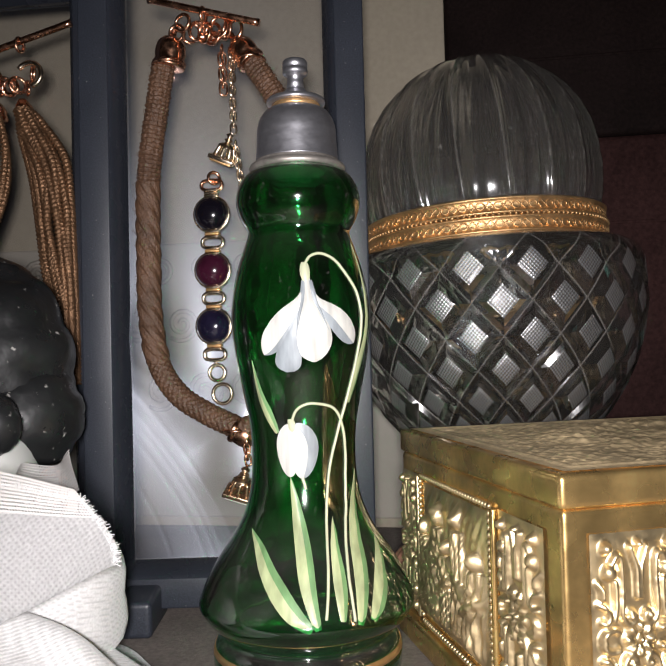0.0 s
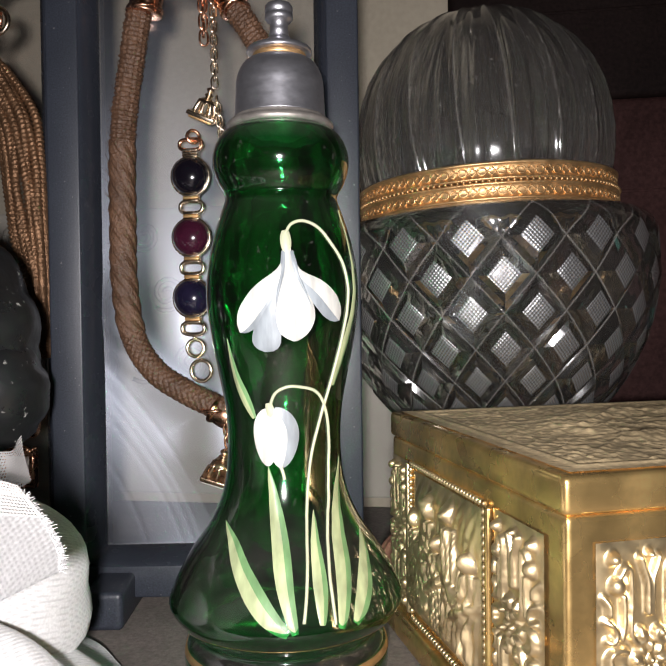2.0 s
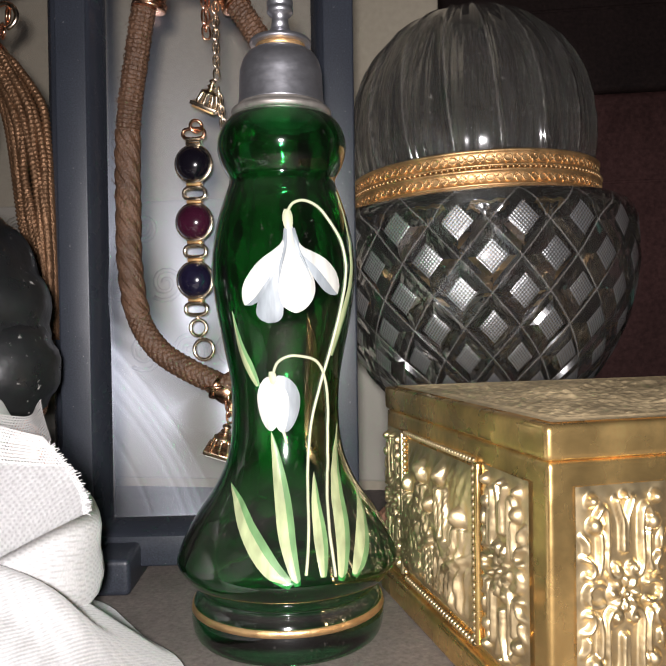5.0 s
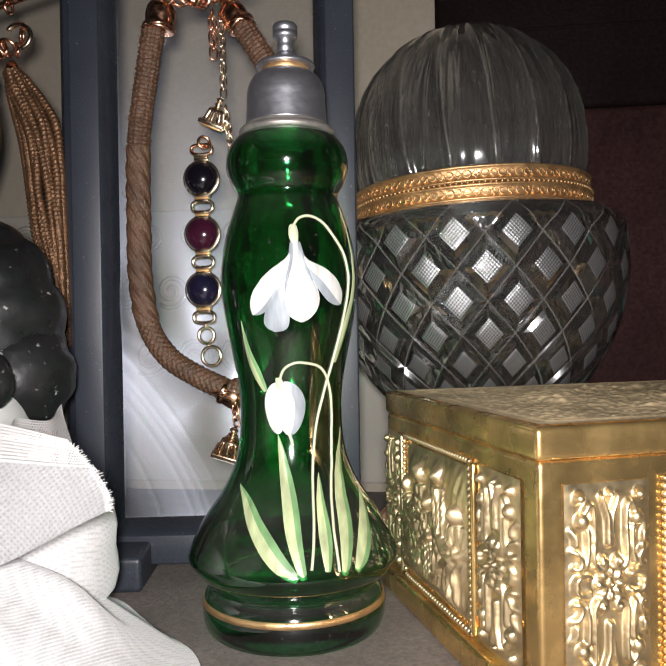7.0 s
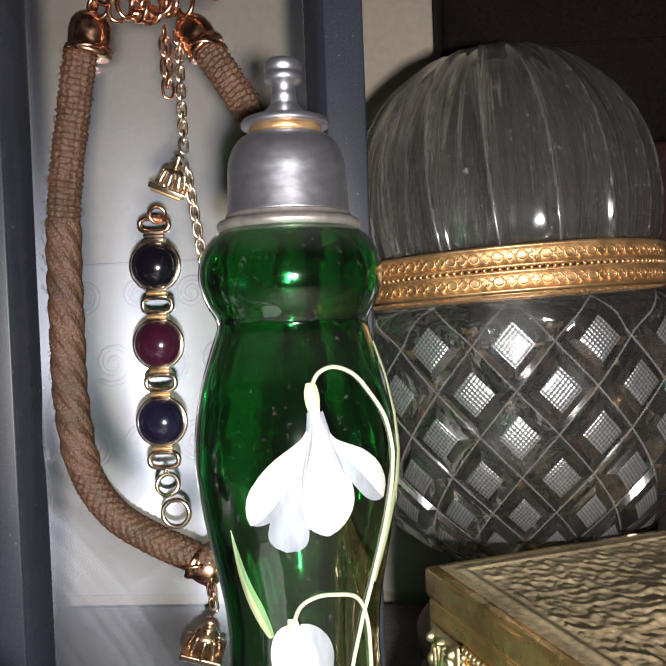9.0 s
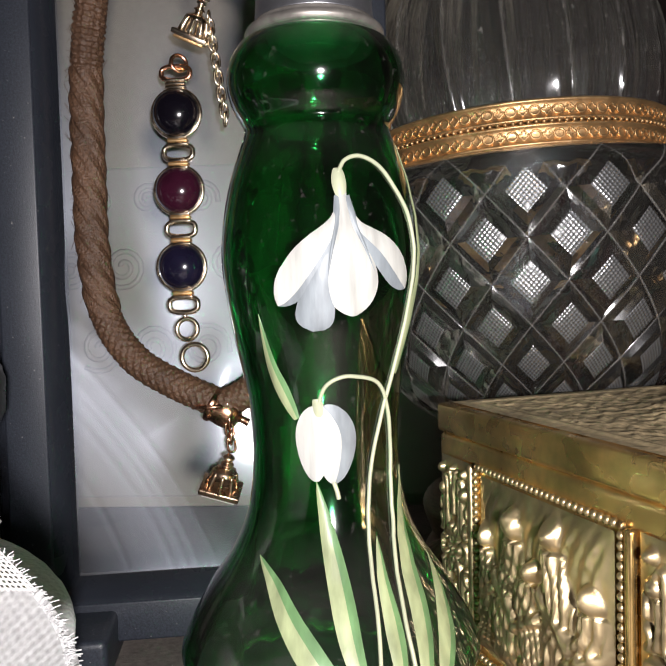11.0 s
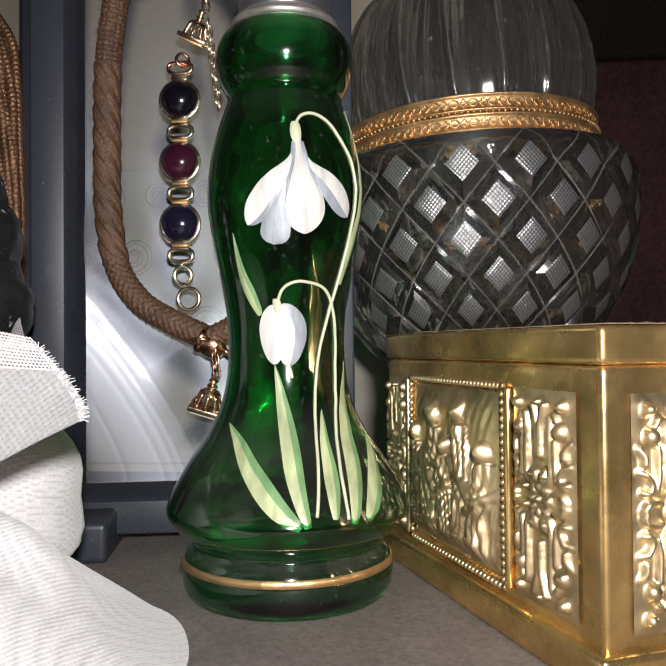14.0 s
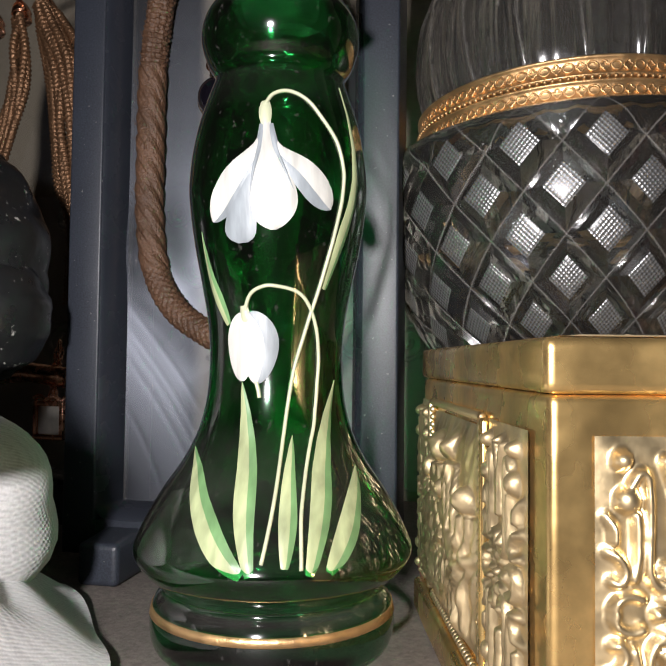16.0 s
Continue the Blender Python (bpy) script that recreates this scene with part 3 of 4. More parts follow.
def seal_fob(parent, at, s, m, face, lean=0.0):
    """A seal: ringed stem, arched cage and a rectangular base, hanging askew by lean degrees."""
    before = set(parent.children)
    x, y, z = at
    prof = smooth_profile([(0.0006, 0.010), (0.0014, 0.0092), (0.0008, 0.0082), (0.0016, 0.0074), (0.001, 0.0066), (0.0024, 0.0058), (0.003, 0.005)])
    stem = lathe([(r * s, h * s) for r, h in prof], 20)
    bmesh.ops.transform(stem, matrix=Matrix.Translation((x, y, z)), verts=stem.verts)
    part("seal_stem", stem, m, parent)
    for k in range(8):
        a = 2 * math.pi * k / 8
        pts = [(x + s * (0.0026 + 0.0012 * t) * math.cos(a), y + s * (0.0026 + 0.0012 * t) * math.sin(a), z + s * (0.0054 - 0.0044 * t)) for t in (0, 0.25, 0.5, 0.75, 1)]
        part("seal_rib", tube(pts, 0.0005 * s, 6), m, parent)
    part("seal_base", block((0.0098 * s, 0.008 * s, 0.0015 * s), (x, y, z + 0.0004 * s), 0.0004 * s), m, parent)
    part("seal_stone", block((0.0082 * s, 0.0064 * s, 0.001 * s), (x, y, z - 0.0007 * s), 0.0003 * s), face, parent)
    turn = Matrix.Translation(at) @ Matrix.Rotation(radians(18), 4, "X") @ Matrix.Rotation(radians(lean), 4, "Y") @ Matrix.Translation(-Vector(at))
    for ob in parent.children:
        if ob not in before:
            ob.data.transform(turn)


def rope_chain():
    t = thing("watch_chain", pose(0, 0, 0), "brown plaited hair-rope watch chain with rose-gold fittings and seal fobs", "watch chain", "jewellery in film")
    y = 0.0385
    left = path_points([(-0.0500, y, 0.1745), (-0.0529, y, 0.158), (-0.0556, y, 0.1405), (-0.0563, y, 0.1275), (-0.0564, y, 0.1085),
                        (-0.0562, y, 0.0930), (-0.0536, y, 0.0770), (-0.0471, y, 0.0667), (-0.0377, y, 0.0605), (-0.0285, y, 0.0562)], 60)
    part("hair_rope", tube(left, 0.0037, 48, relief=rope_relief), M_HAIR_ROPE, t, "twisted brown hair rope")
    right = path_points([(-0.0208, y, 0.1725), (-0.0165, y, 0.166), (-0.0115, y, 0.157), (-0.006, y, 0.14), (-0.003, y, 0.118),
                         (-0.004, y, 0.092), (-0.010, y, 0.072), (-0.018, y, 0.06), (-0.026, y, 0.0555)], 60)
    part("hair_rope", tube(right, 0.0036, 48, relief=rope_relief), M_HAIR_ROPE, t, "plaited brown hair rope")
    # loose hairs that stand off the rope
    rng = random.Random(11)
    fuzz = bmesh.new()
    for k in range(420):
        line = left if k % 3 else right
        p = line[int(len(line) * (0.62 * rng.random()) if k % 3 else len(line) * 0.25 * rng.random())]
        a = rng.uniform(0, 2 * math.pi)
        out = Vector((math.cos(a), -abs(math.sin(a)), rng.uniform(-0.8, 0.8))).normalized()
        root = p + out * 0.0034
        tube([root, root + out * 0.0006 + Vector((0, 0, rng.uniform(-0.0008, 0.0008))), root + out * rng.uniform(0.0008, 0.002) + Vector((0, 0, rng.uniform(-0.002, 0.002)))], 0.000045, 4, bm=fuzz)
    tagged(part("loose_hair", fuzz, M_HAIR_ROPE, t, "loose fine hairs"), kind="stuff")
    cap = [(0.0025, -0.001), (0.0050, -0.001), (0.0052, 0.0004), (0.0047, 0.0014), (0.0049, 0.004), (0.0045, 0.0066), (0.003, 0.0085), (0.0012, 0.0092), (0.0012, 0.0118)]
    for at, lean, s in (((-0.0484, y, 0.1735), 10, 1.0), ((-0.0212, y, 0.1728), -35, 0.9), ((-0.0285, y, 0.0552), 118, 0.8)):
        bm = lathe([(r * s, h * s) for r, h in smooth_profile(cap, 4)], 28)
        bmesh.ops.transform(bm, matrix=pose(*at, 0, lean, 0), verts=bm.verts)
        part("end_cap", bm, M_ROSE, t, "turned rose-gold end cap")
        part("cap_ring", tube(ring_points(at, 0.005 * s, 0.005 * s, plane="xy", n=28), 0.0006, 8, True), M_ROSE, t)
    toggle_bar(t, (-0.0525, y - 0.006, 0.1925), (-0.0165, y - 0.006, 0.1818), 0.0011)
    rng = random.Random(4)
    for k in range(9):
        c = (-0.0445 + 0.0024 * k, y - 0.002 - 0.002 * rng.random(), 0.1822 + 0.004 * rng.random() - 0.0003 * k)
        part("clasp_ring", tube(ring_points(c, 0.0022 + 0.0008 * rng.random(), 0.0024 + 0.001 * rng.random(), rng.uniform(-50, 50), rng.uniform(-50, 50)), 0.00055, 8, True), M_ROSE, t)
    bm = lathe(smooth_profile([(0.0006, -0.005), (0.0015, -0.004), (0.0011, -0.0025), (0.0019, 0), (0.0011, 0.0025), (0.0015, 0.004), (0.0006, 0.005)], 4), 20)
    bmesh.ops.transform(bm, matrix=pose(-0.0325, y - 0.002, 0.1805, 0, 93, 0), verts=bm.verts)
    part("swivel", bm, M_ROSE, t, "turned rose-gold swivel")
    link_run(t, (-0.0268, y - 0.002, 0.178), (-0.0266, y - 0.002, 0.1495), 14, 0.0017, M_PALE, 0.0003)
    link_run(t, (-0.0295, y - 0.0035, 0.176), (-0.0293, y - 0.003, 0.162), 6, 0.0022, M_ROSE)
    seal_fob(t, (-0.0303, y - 0.002, 0.1408), 0.86, M_PALE, M_GILT, 24)
    link_run(t, (-0.0262, y - 0.002, 0.146), (-0.0228, y - 0.002, 0.121), 13, 0.0017, M_PALE, 0.0003)
    link_run(t, (-0.0250, y - 0.002, 0.0558), (-0.0238, y - 0.003, 0.0452), 6, 0.0017, M_ROSE)
    seal_fob(t, (-0.0268, y - 0.003, 0.0355), 0.98, M_BRONZE, M_CHARM, 18)


def bead_bracelet():
    t = thing("stone_bracelet", pose(0, 0, 0), "short gold bracelet with three round dark stones and links", "bracelet", "jewellery in film")
    x, y = -0.0345, 0.0375
    for z, m, words in ((0.1238, M_STONE_A, "black polished stone"), (0.1060, M_STONE_B, "dark red polished stone"), (0.0882, M_STONE_C, "deep violet polished stone")):
        part("stone", ball((x, y - 0.001, z), (0.0054, 0.0042, 0.0054), 18, 30), m, t, words)
        part("bezel", tube(ring_points((x, y - 0.0006, z), 0.0056, 0.0056, n=40), 0.0005, 8, True), M_PALE, t)
    # stadium links between the stones, ribbed cuffs beside them
    for z in (0.1149, 0.0971, 0.0793):
        part("oval_link", tube(ring_points((x, y, z), 0.0034, 0.0018, n=28), 0.00065, 8, True), M_PALE, t)
        for dz in (0.0027, -0.0027):
            if z < 0.08 and dz < 0:
                continue
            for k in range(3):
                part("cuff", block((0.0048, 0.0022, 0.0008), (x, y, z + dz + 0.0008 * (k - 1)), 0.0003), M_PALE if k != 1 else M_GILT, t)
    for k in range(3):
        part("cuff", block((0.0048, 0.0022, 0.0008), (x, y, 0.1299 + 0.0008 * k), 0.0003), M_PALE, t)
    part("oval_link", tube(ring_points((x, y, 0.1332), 0.0034, 0.0016, n=28), 0.0006, 8, True), M_ROSE, t)
    part("oval_link", tube(ring_points((x + 0.0008, y, 0.1355), 0.0018, 0.0018, 20, 30), 0.0005, 8, True), M_ROSE, t)
    part("jump_ring", tube(ring_points((x + 0.0006, y, 0.0735), 0.0025, 0.0025, 0, 30), 0.0006, 8, True), M_PALE, t)
    part("jump_ring", tube(ring_points((x + 0.0022, y, 0.0668), 0.0031, 0.0031, 0, 0, 32), 0.0006, 8, True), M_PALE, t)
    part("joint", tube([(x, y, 0.0775), (x + 0.0004, y, 0.0758)], 0.0005, 8), M_PALE, t)


def strand(points, r, parent, seed):
    """One foxtail strand of a many-stranded chain, wandering a little."""
    rng = random.Random(seed)
    pts = path_points([(x + rng.uniform(-0.0009, 0.0009), y - rng.uniform(0, 0.0016), z) for x, y, z in points], 44)
    part("strand", tube(pts, r, 12, relief=lambda u, a, s: 1 + 0.3 * abs(math.sin(2100 * s + a)) - 0.24 * abs(math.cos(2100 * s - a))), M_CHAIN, parent)


def tassel_chain():
    t = thing("watch_chain", pose(0, 0, 0), "bronze many-stranded watch chain with a rose-gold bar and charm", "watch chain", "jewellery in film")
    y = 0.055
    toggle_bar(t, (-0.1275, y - 0.004, 0.1865), (-0.0885, y - 0.004, 0.1965), 0.0012)
    rng = random.Random(9)
    for k in range(10):
        c = (-0.128 + 0.0026 * k, y - 0.003 * rng.random(), 0.176 + 0.005 * rng.random())
        part("clasp_ring", tube(ring_points(c, 0.0022 + 0.001 * rng.random(), 0.0026 + 0.001 * rng.random(), rng.uniform(-60, 60), rng.uniform(-60, 60)), 0.0006, 8, True), M_ROSE, t)
    hook = [(-0.1045 + 0.0045 * math.cos(a), y - 0.004, 0.1795 + 0.0042 * math.sin(a)) for a in [radians(150 - 12 * k) for k in range(20)]]
    part("hook", tube(hook, 0.0009, 10), M_PALE, t, "pale gold hook")
    for x, z, s in ((-0.1085, 0.166, 1.0), (-0.119, 0.167, 0.85), (-0.131, 0.165, 1.0)):
        bm = lathe([(r * s, h * s) for r, h in smooth_profile([(0.003, -0.003), (0.0036, -0.002), (0.0034, 0.0005), (0.0038, 0.001), (0.0028, 0.004), (0.0012, 0.0065)], 4)], 24)
        bmesh.ops.transform(bm, matrix=pose(x, y, z, 0, -12, 0), verts=bm.verts)
        part("end_cap", bm, M_ROSE, t)
    edge_a = [(-0.1095, 0.1678), (-0.1092, 0.1600), (-0.1048, 0.1418), (-0.1024, 0.1190), (-0.1000, 0.1080), (-0.0962, 0.0950), (-0.0950, 0.07)]
    edge_b = [(-0.1061, 0.1676), (-0.1020, 0.1630), (-0.0930, 0.1500), (-0.0900, 0.1360), (-0.0893, 0.1190), (-0.0888, 0.0950), (-0.0890, 0.07)]
    for k in range(8):
        f = k / 7
        strand([(xa + (xb - xa) * f, y - 0.0035 * math.sin(0.4 + 2.4 * f), za + (zb - za) * f) for (xa, za), (xb, zb) in zip(edge_a, edge_b)], 0.00138, t, k)
    for k in range(5):
        f = k / 4
        strand([(-0.1205 + 0.003 * f, y - 0.002 * f, 0.166), (-0.1195 + 0.005 * f, y - 0.003 * math.sin(3 * f), 0.155), (-0.1205 + 0.006 * f, y - 0.003 * math.sin(3 * f), 0.142),
                (-0.1255 + 0.008 * f, y - 0.002, 0.128), (-0.135 + 0.009 * f, y, 0.112), (-0.146 + 0.009 * f, y, 0.095)], 0.0012, t, 20 + k)
    for k in range(4):
        f = k / 3
        strand([(-0.1325 + 0.003 * f, y - 0.002 * f, 0.164), (-0.134 + 0.006 * f, y - 0.002, 0.15), (-0.136 + 0.007 * f, y - 0.002, 0.13), (-0.142 + 0.007 * f, y, 0.105)], 0.0012, t, 40 + k)
    charm = (-0.0985, y - 0.005, 0.034)
    part("charm_plate", block((0.0082, 0.0025, 0.0088), charm, 0.0005), M_CHARM, t, "square ivory charm plate")
    for dx, dz, w, h in ((0, 0.0052, 0.0115, 0.0016), (0, -0.0052, 0.0115, 0.0016), (0.005, 0, 0.0016, 0.009), (-0.005, 0, 0.0016, 0.009)):
        part("charm_rim", block((w, 0.0032, h), (charm[0] + dx, charm[1], charm[2] + dz), 0.0004), M_ROSE, t)
    for k in range(14):
        part("charm_bead", ball((charm[0] - 0.0055 + 0.0009 * k, charm[1] - 0.001, charm[2] + 0.0068 + 0.0006 * math.sin(k)), 0.0008, 6, 8), M_ROSE, t)
    link_run(t, (-0.1, y, 0.058), (-0.1025, y, 0.04), 8, 0.0022, M_ROSE)
    part("charm_bar", tube([(-0.126, y, 0.0475), (-0.112, y - 0.001, 0.0488), (-0.0945, y - 0.002, 0.047)], 0.0032, 16), M_ROSE, t, "copper-coloured bar")


rope_chain()
bead_bracelet()
tassel_chain()

# ---------------------------------------------------------------- the green scent bottle
BOTTLE = [(0.0205, -0.0028), (0.0226, -0.0024), (0.0237, -0.0006), (0.0241, 0.002), (0.024, 0.0046), (0.0231, 0.0072), (0.0218, 0.0088), (0.0222, 0.0101), (0.0253, 0.0126), (0.0275, 0.016),
          (0.0268, 0.019), (0.0246, 0.0236), (0.0215, 0.0288), (0.0182, 0.0336), (0.0156, 0.0388), (0.0142, 0.0436), (0.0135, 0.049), (0.0134, 0.0555),
          (0.0139, 0.0615), (0.0151, 0.068), (0.0166, 0.0755), (0.0177, 0.083), (0.018, 0.088), (0.0175, 0.094), (0.0162, 0.1005), (0.0144, 0.1062),
          (0.0133, 0.1094), (0.0135, 0.111), (0.0148, 0.1133), (0.0159, 0.1165), (0.0161, 0.1192), (0.0154, 0.1222), (0.0138, 0.1248), (0.0116, 0.1264)]


def bottle_radius(z):
    for (r0, z0), (r1, z1) in zip(BOTTLE, BOTTLE[1:]):
        if z0 <= z <= z1:
            return r0 + (r1 - r0) * (z - z0) / (z1 - z0)
    return BOTTLE[-1][0]


def on_bottle(deg, z, lift):
    r = bottle_radius(z) + lift
    return (r * math.sin(radians(deg)), -r * math.cos(radians(deg)), z)


def enamel_blade(name, spine, width, parent, mats, lift=0.00022, shape=None, split=0.0, flip=False):
    """A painted leaf or petal on the glass: a smooth spine of (degrees, height), tapered, raised in the middle."""
    line = [(p.x, p.y) for p in path_points([(a, b, 0) for a, b in spine], 10)]
    count = len(line)
    shape = shape or (lambda u: max(0.04, math.sin(math.pi * min(1, u * 0.9 + 0.06)) ** 0.8))
    bm = bmesh.new()
    rows = []
    for k, (deg, z) in enumerate(line):
        u = k / (count - 1)
        d0, d1 = line[max(k - 1, 0)], line[min(k + 1, count - 1)]
        r = bottle_radius(z)
        tx, tz = radians(d1[0] - d0[0]) * r, d1[1] - d0[1]
        size = math.hypot(tx, tz) or 1
        nx, nz = -tz / size, tx / size
        w = width * shape(u)
        row = []
        for j in range(9):
            s = (j - 4) / 4
            edge = 1 - s * s
            dd, dz = deg + math.degrees(nx * w * s / r), z + nz * w * s
            row.append(bm.verts.new(on_bottle(dd, dz, 0.00008 + lift * edge * (0.4 + 0.6 * math.sin(math.pi * u)))))
        rows.append(row)
    for a, b in zip(rows, rows[1:]):
        for j in range(8):
            f = bm.faces.new((a[j], a[j + 1], b[j + 1], b[j]))
            f.material_index = 1 if (len(mats) > 1 and (3.5 - j if flip else j - 3.5) / 4 > split) else 0
    return part(name, bm, mats, parent)


def enamel_stem(spine, width, parent):
    pts = [Vector(on_bottle(p.x, p.y, 0.0002)) for p in path_points([(a, b, 0) for a, b in spine], 10)]
    return part("painted_stem", tube(pts, width, 8), M_STEM, parent, "thin painted pale stem")


def scent_bottle():
    t = thing("scent_bottle", pose(0.0008, 0, 0), "green glass scent bottle painted with white snowdrops, grey metal cap", "perfume bottle")
    outer = smooth_profile(BOTTLE, 4)
    inner = [(max(0.004, r - 0.0032), z) for r, z in outer if z > 0.0095]
    body = lathe(outer + [(0.0085, 0.1264)] + inner[::-1], 128, False)
    for f in body.faces:
        c = f.calc_center_median()
        f.material_index = 1 if c.z > 0.009 and math.hypot(c.x, c.y) < bottle_radius(c.z) - 0.0015 else 0
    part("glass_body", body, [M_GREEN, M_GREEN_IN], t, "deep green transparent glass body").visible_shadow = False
    part("gilt_line", lathe([(0.0236, 0.0043), (0.02412, 0.0045), (0.0238, 0.006), (0.0231, 0.0062)], 120, True), M_GILT, t, "worn gilt line round the foot")
    cap = smooth_profile([(0.0122, 0.1262), (0.0126, 0.127), (0.0122, 0.1278), (0.0112, 0.1282), (0.0109, 0.129)], 3)
    part("collar", lathe(cap, 96), M_COLLAR, t, "tarnished metal collar")
    bell = smooth_profile([(0.0108, 0.1289), (0.0106, 0.131), (0.0104, 0.1345), (0.0103, 0.1372), (0.0097, 0.1396), (0.0085, 0.1416), (0.007, 0.1426), (0.005, 0.1429)], 4)
    part("cap", lathe(bell, 96), M_CAP, t, "brushed grey metal bell-shaped cap")
    part("brass_washer", lathe([(0.004, 0.1426), (0.0062, 0.1427), (0.0065, 0.1433), (0.0062, 0.144), (0.004, 0.1441)], 64), M_GILT, t, "dull brass washer")
    disc = smooth_profile([(0.003, 0.1439), (0.0072, 0.1441), (0.0077, 0.1447), (0.0073, 0.1454), (0.0062, 0.1457), (0.0045, 0.1464), (0.0032, 0.1473), (0.0024, 0.1483)], 3)
    part("cap_disc", lathe(disc, 64), M_CAP, t)
    knob = [(0.0024, 0.1482), (0.0021, 0.15), (0.0021, 0.1516), (0.003, 0.152), (0.0033, 0.1524), (0.0033, 0.1534), (0.0029, 0.1537), (0.0033, 0.154), (0.0033, 0.1552), (0.0029, 0.1558), (0.0018, 0.1561), (0.0006, 0.156)]
    part("spray_knob", lathe(knob, 40), M_CAP, t, "small ribbed spray knob")

    leaf = lambda u: max(0.02, (0.35 + 0.65 * math.sin(min(1, u / 0.42) * math.pi / 2)) * (1 - max(0, (u - 0.3) / 0.7) ** 1.9))
    enamel_stem([(15, 0.1), (20, 0.1022), (30, 0.103), (42, 0.1017), (52, 0.0985), (62, 0.0942), (66.5, 0.0892), (66, 0.083), (61.5, 0.0746), (55, 0.0659), (45, 0.057), (37.5, 0.0505), (28.5, 0.037), (20, 0.0192)], 0.00036, t)
    enamel_stem([(-0.5, 0.062), (4, 0.065), (12, 0.0665), (23, 0.0668), (42, 0.0653), (55, 0.0603), (60, 0.0531), (54, 0.0427), (44, 0.0353), (36.5, 0.0273), (34.2, 0.0182)], 0.00036, t)
    whites = [M_ENAMEL]
    side = lambda u: 0.14 + 0.86 * math.sin(math.pi * min(1, u * 0.64)) ** 2.6 if u < 0.78 else max(0.03, math.cos((u - 0.78) / 0.22 * 1.55) ** 0.8)
    drop = lambda u: 0.26 + 0.74 * math.sin(math.pi * min(1.0, u * 0.62 + 0.0)) ** 2.2 if u < 0.8 else max(0.03, math.cos((u - 0.8) / 0.2 * math.pi / 2) ** 0.6 * (0.26 + 0.74 * math.sin(math.pi * 0.496) ** 2.2))
    enamel_blade("painted_petal", [(8, 0.0885), (3, 0.082), (-1.5, 0.0745)], 0.0032, t, [M_ENAMEL_G], 0.0002, drop)
    enamel_blade("painted_petal", [(14.5, 0.0955), (11, 0.0915), (-2, 0.0862), (-20.5, 0.0788)], 0.0031, t, [M_ENAMEL, M_ENAMEL_G], 0.0003, side, 0.45)
    enamel_blade("painted_petal", [(19, 0.0955), (24, 0.0912), (40, 0.087), (58, 0.0812)], 0.0029, t, [M_ENAMEL_G, M_ENAMEL], 0.0003, side, -0.2)
    enamel_blade("painted_petal", [(16.2, 0.0975), (17.5, 0.091), (20, 0.0845), (21.5, 0.0768)], 0.0047, t, whites, 0.00055, lambda u: 0.17 + 0.83 * math.sin(math.pi * min(1, u * 0.66)) ** 4 if u < 0.76 else max(0.04, math.cos((u - 0.76) / 0.24 * 1.5) ** 0.9))
    # grey shading strokes down the folds between the petals
    for spine in ([(14.6, 0.0962), (12.2, 0.0915), (9.5, 0.0872), (7.5, 0.083)], [(18.2, 0.0962), (23, 0.0915), (28, 0.0875), (33, 0.0842)], [(16, 0.095), (17, 0.09), (18.5, 0.085)]):
        enamel_blade("painted_shading", spine, 0.00075, t, [M_ENAMEL_G], 0.00035, lambda u: max(0.08, 1 - u) ** 0.7)
    enamel_blade("painted_calyx", [(15, 0.1008), (15.3, 0.0985), (16, 0.096)], 0.0012, t, [M_STEM], 0.0006, lambda u: 0.55 + 0.45 * math.sin(math.pi * u))
    enamel_blade("painted_petal", [(-2, 0.0618), (-5.5, 0.0565), (-3, 0.0492)], 0.0029, t, whites, 0.0004, lambda u: max(0.1, math.sin(math.pi * (0.05 + 0.93 * u)) ** 0.7))
    enamel_blade("painted_petal", [(1.5, 0.0618), (11, 0.0565), (9, 0.0488)], 0.0036, t, [M_ENAMEL, M_ENAMEL_G], 0.00045, lambda u: max(0.1, math.sin(math.pi * (0.05 + 0.93 * u)) ** 0.7), 0.2)
    enamel_blade("painted_calyx", [(-1.2, 0.0632), (-0.4, 0.0615), (0.4, 0.06)], 0.0014, t, [M_STEM], 0.0005, lambda u: 0.5 + 0.5 * u)
    for spine, w in (([(13, 0.0172), (4, 0.0205), (-9, 0.0265), (-24, 0.0325), (-40, 0.0366)], 0.0031),
                     ([(16, 0.0172), (12, 0.025), (8.5, 0.034), (3, 0.042), (-3.3, 0.0492)], 0.0028),
                     ([(28.3, 0.0185), (30, 0.025), (32, 0.032), (36, 0.0395)], 0.0023),
                     ([(37, 0.0172), (43, 0.0245), (52, 0.0335), (65, 0.042), (80, 0.0495)], 0.0028),
                     ([(44.5, 0.0175), (54, 0.0225), (66, 0.0285), (80, 0.0335)], 0.003),
                     ([(-16, 0.0597), (-24, 0.0642), (-31, 0.0695), (-34.5, 0.0775)], 0.0019),
                     ([(60, 0.0665), (68, 0.0745), (77, 0.084), (79, 0.094), (77, 0.1065)], 0.0019)):
        enamel_blade("painted_leaf", spine, w * 0.72, t, [M_LEAF, M_LEAF_D], 0.00025, leaf, 0.3, True)
    # tail of the glaze under the bud
    enamel_stem([(9, 0.049), (11, 0.0475), (12, 0.0462)], 0.0004, t)


scent_bottle()

# ---------------------------------------------------------------- the crystal egg box
EGG_M = pose(0.0558, 0.0865, 0.0372, -1.0, -2.2, 0) @ Matrix.Scale(0.968, 4)


PHASE, RISE = radians(1.3), 0.0015


